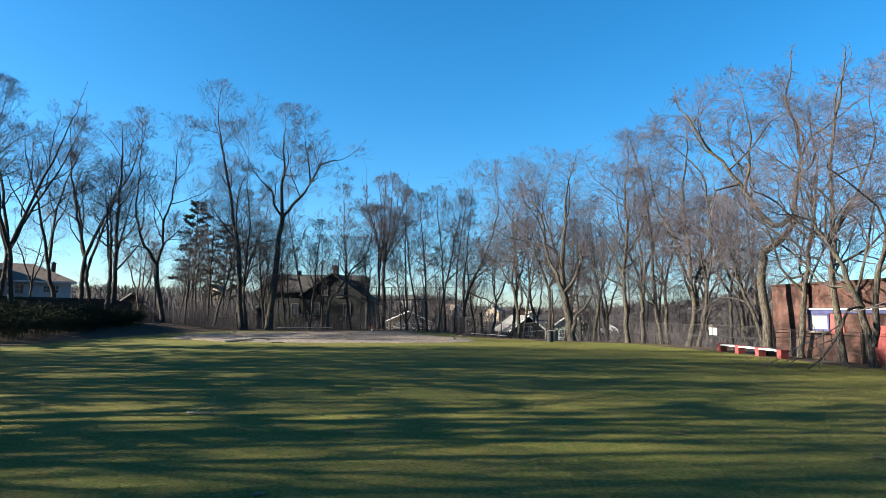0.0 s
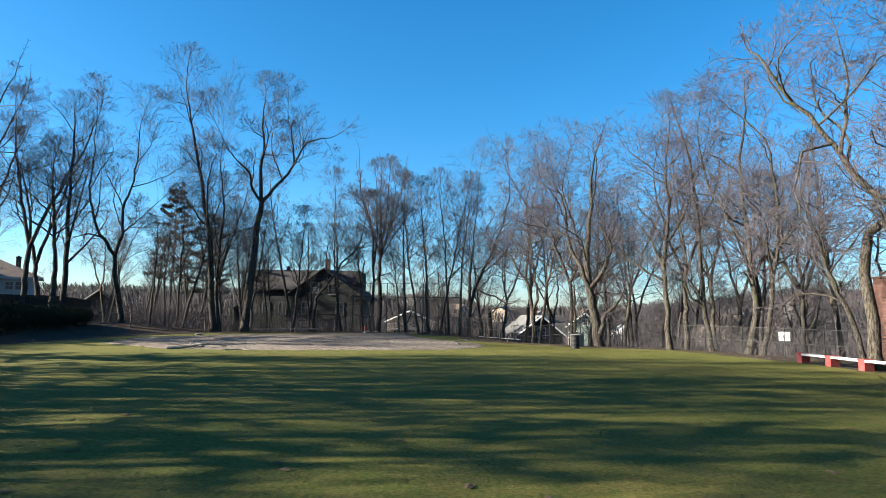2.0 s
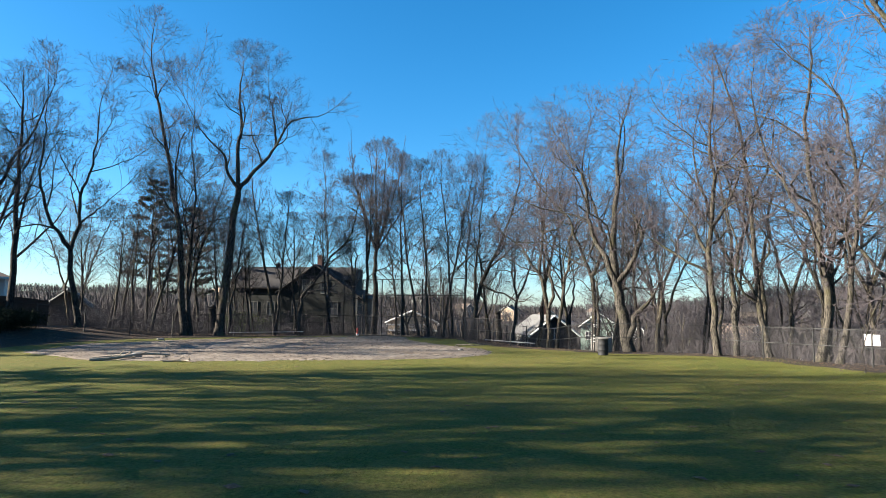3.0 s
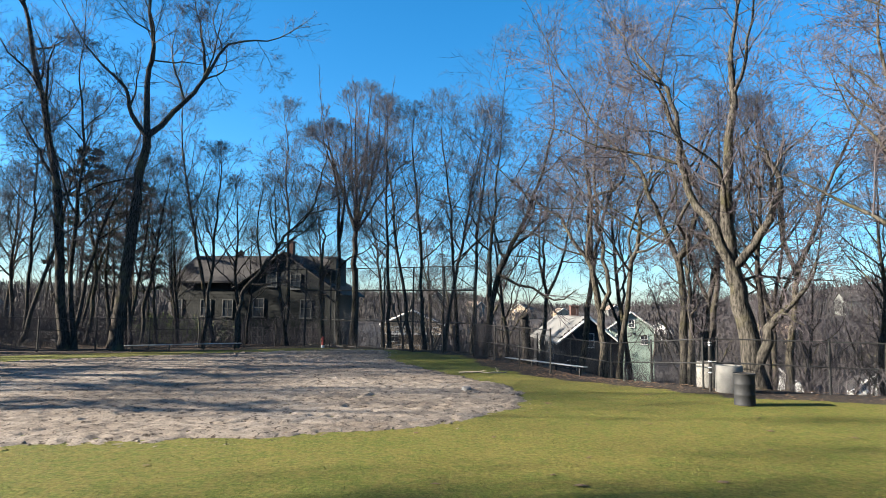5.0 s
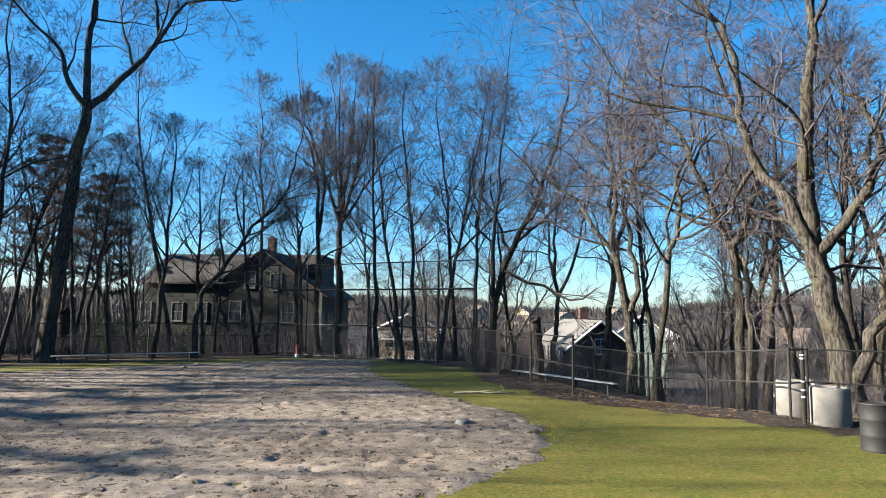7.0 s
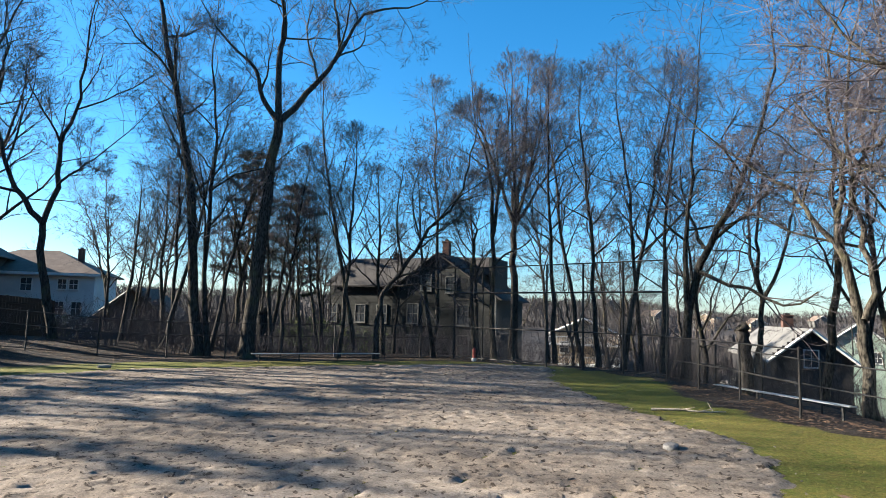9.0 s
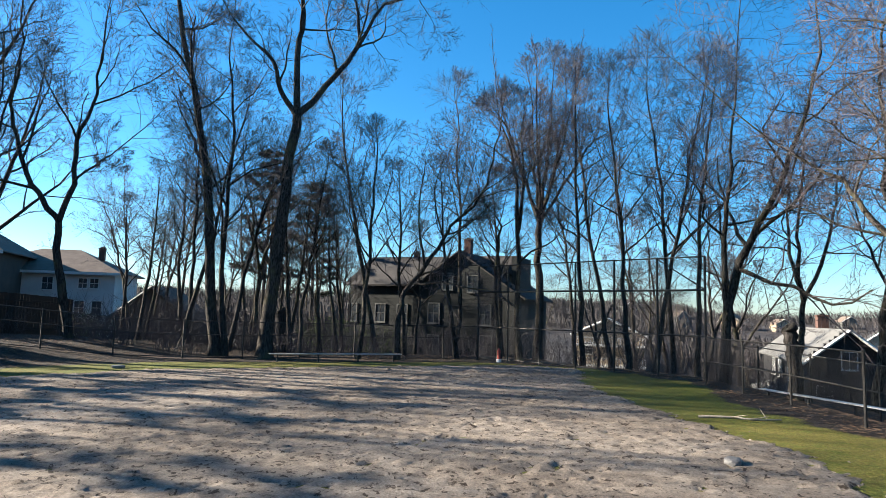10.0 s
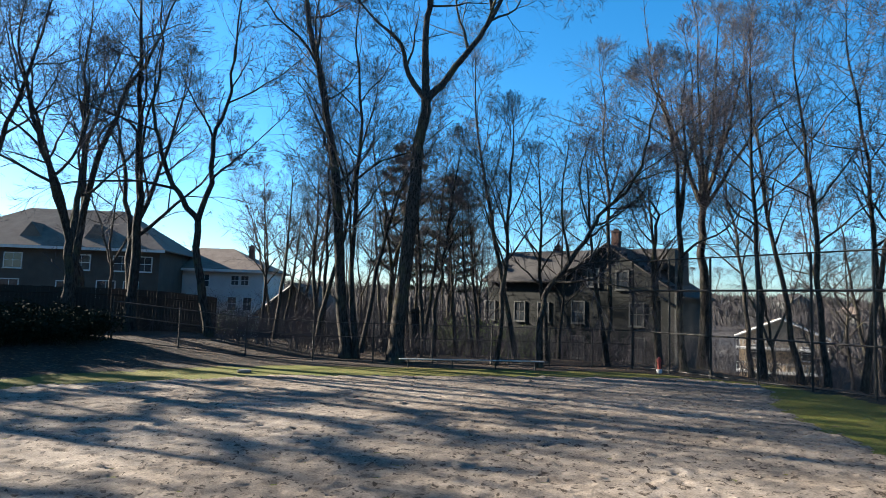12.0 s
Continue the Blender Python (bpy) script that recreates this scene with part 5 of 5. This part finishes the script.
PEACHHOUSE = gable_house((-14.0, 127), 6, 8, 10, -9, 0.6, 2.4, PEACH, SHINGLE, "peach house with white railed porches", [(-2.4, -1.2, 1, 1.3), (2.4, -1.2, 1, 1.3)])
for z in (0.2, -2.2):
    deck = part("porch", boxes((-4.2, -1.8, z - 1.1, 4.2, -0.01, z - 0.9)), TRIM, PEACHHOUSE)
    part("handrail", boxes((-4.2, -1.8, z - 0.1, 4.2, -1.7, z)), TRIM, deck)
    for i in range(28):
        part("baluster", boxes((-4.15 + i * 0.306, -1.78, z - 0.9, -4.1 + i * 0.306, -1.72, z - 0.1)), TRIM, deck)


def brick_building():
    ob = thing("brick_building", "red brick field house with a flat roof and serving window", "building", (18.9, 48.4, 0), -79)
    # local x runs along the wall away from the corner, local y points into the building
    part("wall", boxes((0, 0, -1.5, 26, 9, 4.3)), WALL_BRICK, ob)
    part("coping", boxes((-0.06, -0.06, 4.3, 26.06, 9.06, 4.42), bevel=0.02), WALL_BRICK, ob)
    part("gutter", boxes((3.1, -0.22, 2.82, 26, -0.01, 2.9)), TRIM, ob, "white painted gutter")
    part("fascia", boxes((3.1, -0.12, 2.62, 26, -0.012, 2.815)), BLUE_PAINT, ob, "dark blue fascia")
    sh = part("serving_window", boxes((3.4, -0.1, 1.72, 3.52, -0.01, 2.6), (4.98, -0.1, 1.72, 5.1, -0.01, 2.6), (3.4, -0.1, 1.6, 5.1, -0.01, 1.72), (3.4, -0.1, 2.5, 5.1, -0.011, 2.61)), BLUE_PAINT, ob)
    # grey metal sheet stands in for the pane's reflection and pale curtains
    part("shutter", boxes((3.52, -0.06, 1.72, 4.98, -0.012, 2.5)), ALU, sh, "dull metal sheet in place of the reflecting pane")
    part("side_panel", boxes((5.15, -0.07, 1.5, 6.2, -0.012, 2.6)), BRICK_RED, ob, "bright red painted panel")
    part("counter", boxes((3.3, -0.35, 1.5, 5.2, -0.01, 1.57)), ROT_WOOD, ob)
    part("vent_hood", boxes((10.2, -0.3, 2.95, 10.8, -0.01, 3.5), bevel=0.03), SIGN_WHITE, ob)
    part("door", boxes((8.2, -0.06, -0.1, 9.15, -0.012, 2.0)), BRICK_RED, ob)


brick_building()


def parked_car(at, turn):
    ob = thing("car", "white car parked below the fence", "car", at, turn)
    body = prism([(-2.2, 0.3), (2.2, 0.3), (2.25, 0.75), (1.6, 0.88), (0.9, 1.4), (-0.9, 1.45), (-1.7, 0.95), (-2.2, 0.88)], -0.85, 0.85)
    bmesh.ops.bevel(body, geom=list(body.edges), offset=0.06, segments=2, affect="EDGES")
    part("body", body, CAR_PAINT, ob)
    part("side_glass", boxes((-0.85, -0.862, 0.93, 0.75, -0.84, 1.32)), GLASS, ob)
    for x in (-1.4, 1.4):
        for y in (-0.8, 0.8):
            w = part("wheel", pipes(((x, y - 0.1, 0.32), (x, y + 0.1, 0.32), 0.32)), IRON, ob)


parked_car((5.6, 96.0, ground_z(5.6, 96.0)), 8)


# ---------- far town ----------
def far_house_parts(seed):
    rng = random.Random(seed)
    return rng.choice([WHITE_CLAP, PEACH, GREY_CLAP, TRIM_GREY, TRIM_GREY]), rng.choice([SHINGLE, SHINGLE_TAN, SHINGLE_TAN])


rng = random.Random(12)
for k in range(13):
    a, d = rng.uniform(-0.55, 0.62), rng.uniform(190, 450)
    x, y = math.sin(a) * d, 45 + math.cos(a) * d
    z = ground_z(x, y)
    wall, roof = far_house_parts(k)
    wx, hh = rng.uniform(7, 11), rng.uniform(4, 6.5)
    gable_house((x, y), rng.choice([-60, -20, 15, 50, 88]), wx, rng.uniform(8, 13), z - 1, z + hh, z + hh + wx * 0.32, wall, roof, "small gabled house far off across the valley", [(-wx * 0.25, z + hh - 1.6, 1.0, 1.4), (wx * 0.25, z + hh - 1.6, 1.0, 1.4)])


def far_woods():
    """Leafless woods on the slopes, as many small upright sprays."""
    rng = random.Random(31)
    verts, faces = [], []
    for _ in range(30000):
        a, d = rng.uniform(-1.25, 0.95), 135 + 570 * rng.random() ** 1.3
        x, y = math.sin(a) * d, 45 + math.cos(a) * d
        if noise.noise((x / 60, y / 60, 8)) < -0.2 and d < 350:
            continue
        z = ground_z(x, y)
        hgt, w = rng.uniform(3.5, 8), rng.uniform(0.8, 2.2)
        for _ in range(6):
            n = len(verts)
            b, t = rng.uniform(0, 6.28), rng.uniform(0.55, 1)
            lx, ly = math.cos(b) * w * t, math.sin(b) * w * t
            verts += [(x + lx * 0.1, y + ly * 0.1, z + hgt * 0.2), (x + lx, y + ly, z + hgt * t), (x + lx * 0.8 + 0.11, y + ly * 0.8, z + hgt * t * 0.97)]
            faces.append((n, n + 1, n + 2))
    me = bpy.data.meshes.new("far_woods")
    me.from_pydata(verts, [], faces)
    me.materials.append(FAR_TWIG)
    tagged(new("far_woods", me), "brown leafless woods on the slopes across the valley", "woods", kind="stuff")


far_woods()


# ---------- turf, leaves and clods ----------
def grass_blades():
    rng = random.Random(8)
    verts, faces = [], []
    while len(faces) < 210000:
        y = 10 + 52 * rng.random()
        x = rng.uniform(-15, 15)
        if edge_gap(INFIELD, x, y) < 0.15 and rng.random() > 0.01:
            continue
        if x > 4.5 and y > 60:
            continue
        if noise.noise((x * 0.9, y * 0.9, 2)) + rng.uniform(-0.5, 0.5) < -0.2:
            continue
        for _ in range(3):
            a, h = rng.uniform(0, 6.28), rng.uniform(0.008, 0.024)
            w = 0.004 + 0.005 * rng.random()
            cx, cy = x + rng.gauss(0, 0.03), y + rng.gauss(0, 0.03)
            dx, dy = math.cos(a), math.sin(a)
            n = len(verts)
            verts += [(cx - dy * w, cy + dx * w, -0.005), (cx + dy * w, cy - dx * w, -0.005), (cx + dx * h * 0.7, cy + dy * h * 0.7, h)]
            faces.append((n, n + 1, n + 2))
    me = bpy.data.meshes.new("grass_blades")
    me.from_pydata(verts, [], faces)
    me.materials.append(BLADE)
    tagged(new("grass_blades", me), "short worn grass blades with straw tips", "grass", kind="stuff")


def blade_mat():
    m, nt, bs = base_mat("grass_blade", 0.8, 0, 0.2)
    g = nt.nodes.new("ShaderNodeNewGeometry")
    nt.links.new(ramp(nt, g.outputs["Random Per Island"], [(0.0, (0.02, 0.027, 0.004)), (0.45, (0.06, 0.07, 0.01)), (0.85, (0.1, 0.1, 0.018)), (1.0, (0.16, 0.14, 0.05))]), bs.inputs["Base Color"])
    return m


BLADE = blade_mat()
grass_blades()
DEAD_LEAF = worn("dead_leaf", (0.035, 0.022, 0.015), (0.16, 0.1, 0.06), 8, 30, 0.9)
CLOD = worn("dirt_clod", (0.07, 0.057, 0.046), (0.25, 0.21, 0.17), 6, 30, 0.95)


def scatter_bits(name, label, category, count, spot, size, material, seed, flat):
    """Small curled or lumpy bits in one mesh."""
    rng = random.Random(seed)
    verts, faces = [], []
    for _ in range(count):
        x, y = spot(rng)
        z = ground_z(x, y) + 0.01
        s = size * rng.uniform(0.5, 1.5)
        n = len(verts)
        a = rng.uniform(0, 6.28)
        c, d = math.cos(a) * s, math.sin(a) * s
        hi = s * (0.25 if flat else 0.7) * rng.uniform(0.5, 1.4)
        verts += [(x + c, y + d, z + hi * 0.4), (x - d * 0.6, y + c * 0.6, z + hi * rng.random()), (x - c, y - d, z + hi * 0.3), (x + d * 0.6, y - c * 0.6, z + hi * rng.random()), (x, y, z + hi), (x, y, z - 0.02)]
        for i in range(4):
            faces.append((n + i, n + (i + 1) % 4, n + 4))
            if not flat:
                faces.append((n + (i + 1) % 4, n + i, n + 5))
    me = bpy.data.meshes.new(name)
    me.from_pydata(verts, [], faces)
    me.materials.append(material)
    tagged(new(name, me), label, category, kind="stuff")


def on_field(rng):
    while True:
        x, y = rng.uniform(-20, 18), rng.uniform(8, 62)
        if edge_gap(LAWN, x, y) < -1:
            return x, y


def on_dirt(rng):
    while True:
        x, y = rng.uniform(-25, 0), rng.uniform(49, 80)
        if edge_gap(INFIELD, x, y) < 0.1:
            return x, y


def on_bank(rng):
    while True:
        x, y = rng.uniform(-40, 4), rng.uniform(60, 86)
        if edge_gap(LAWN, x, y) > 0.3 and edge_gap(LAWN, x, y) < 9:
            return x, y


def by_fence(rng):
    while True:
        x, y = rng.uniform(0, 20), rng.uniform(46, 72)
        if 0.1 < edge_gap(LAWN, x, y) < 5:
            return x, y


scatter_bits("fallen_leaves", "dark curled leaves scattered on the grass", "leaves", 520, on_field, 0.09, DEAD_LEAF, 21, True)
scatter_bits("dirt_clods", "small clods and crumbs on the infield dirt", "dirt", 5200, on_dirt, 0.035, CLOD, 22, False)
scatter_bits("leaf_litter", "brown leaf litter on the bank under the trees", "leaves", 9000, on_bank, 0.075, DEAD_LEAF, 23, True)
scatter_bits("leaf_litter", "brown leaf litter along the wire fence", "leaves", 3000, by_fence, 0.06, DEAD_LEAF, 24, True)
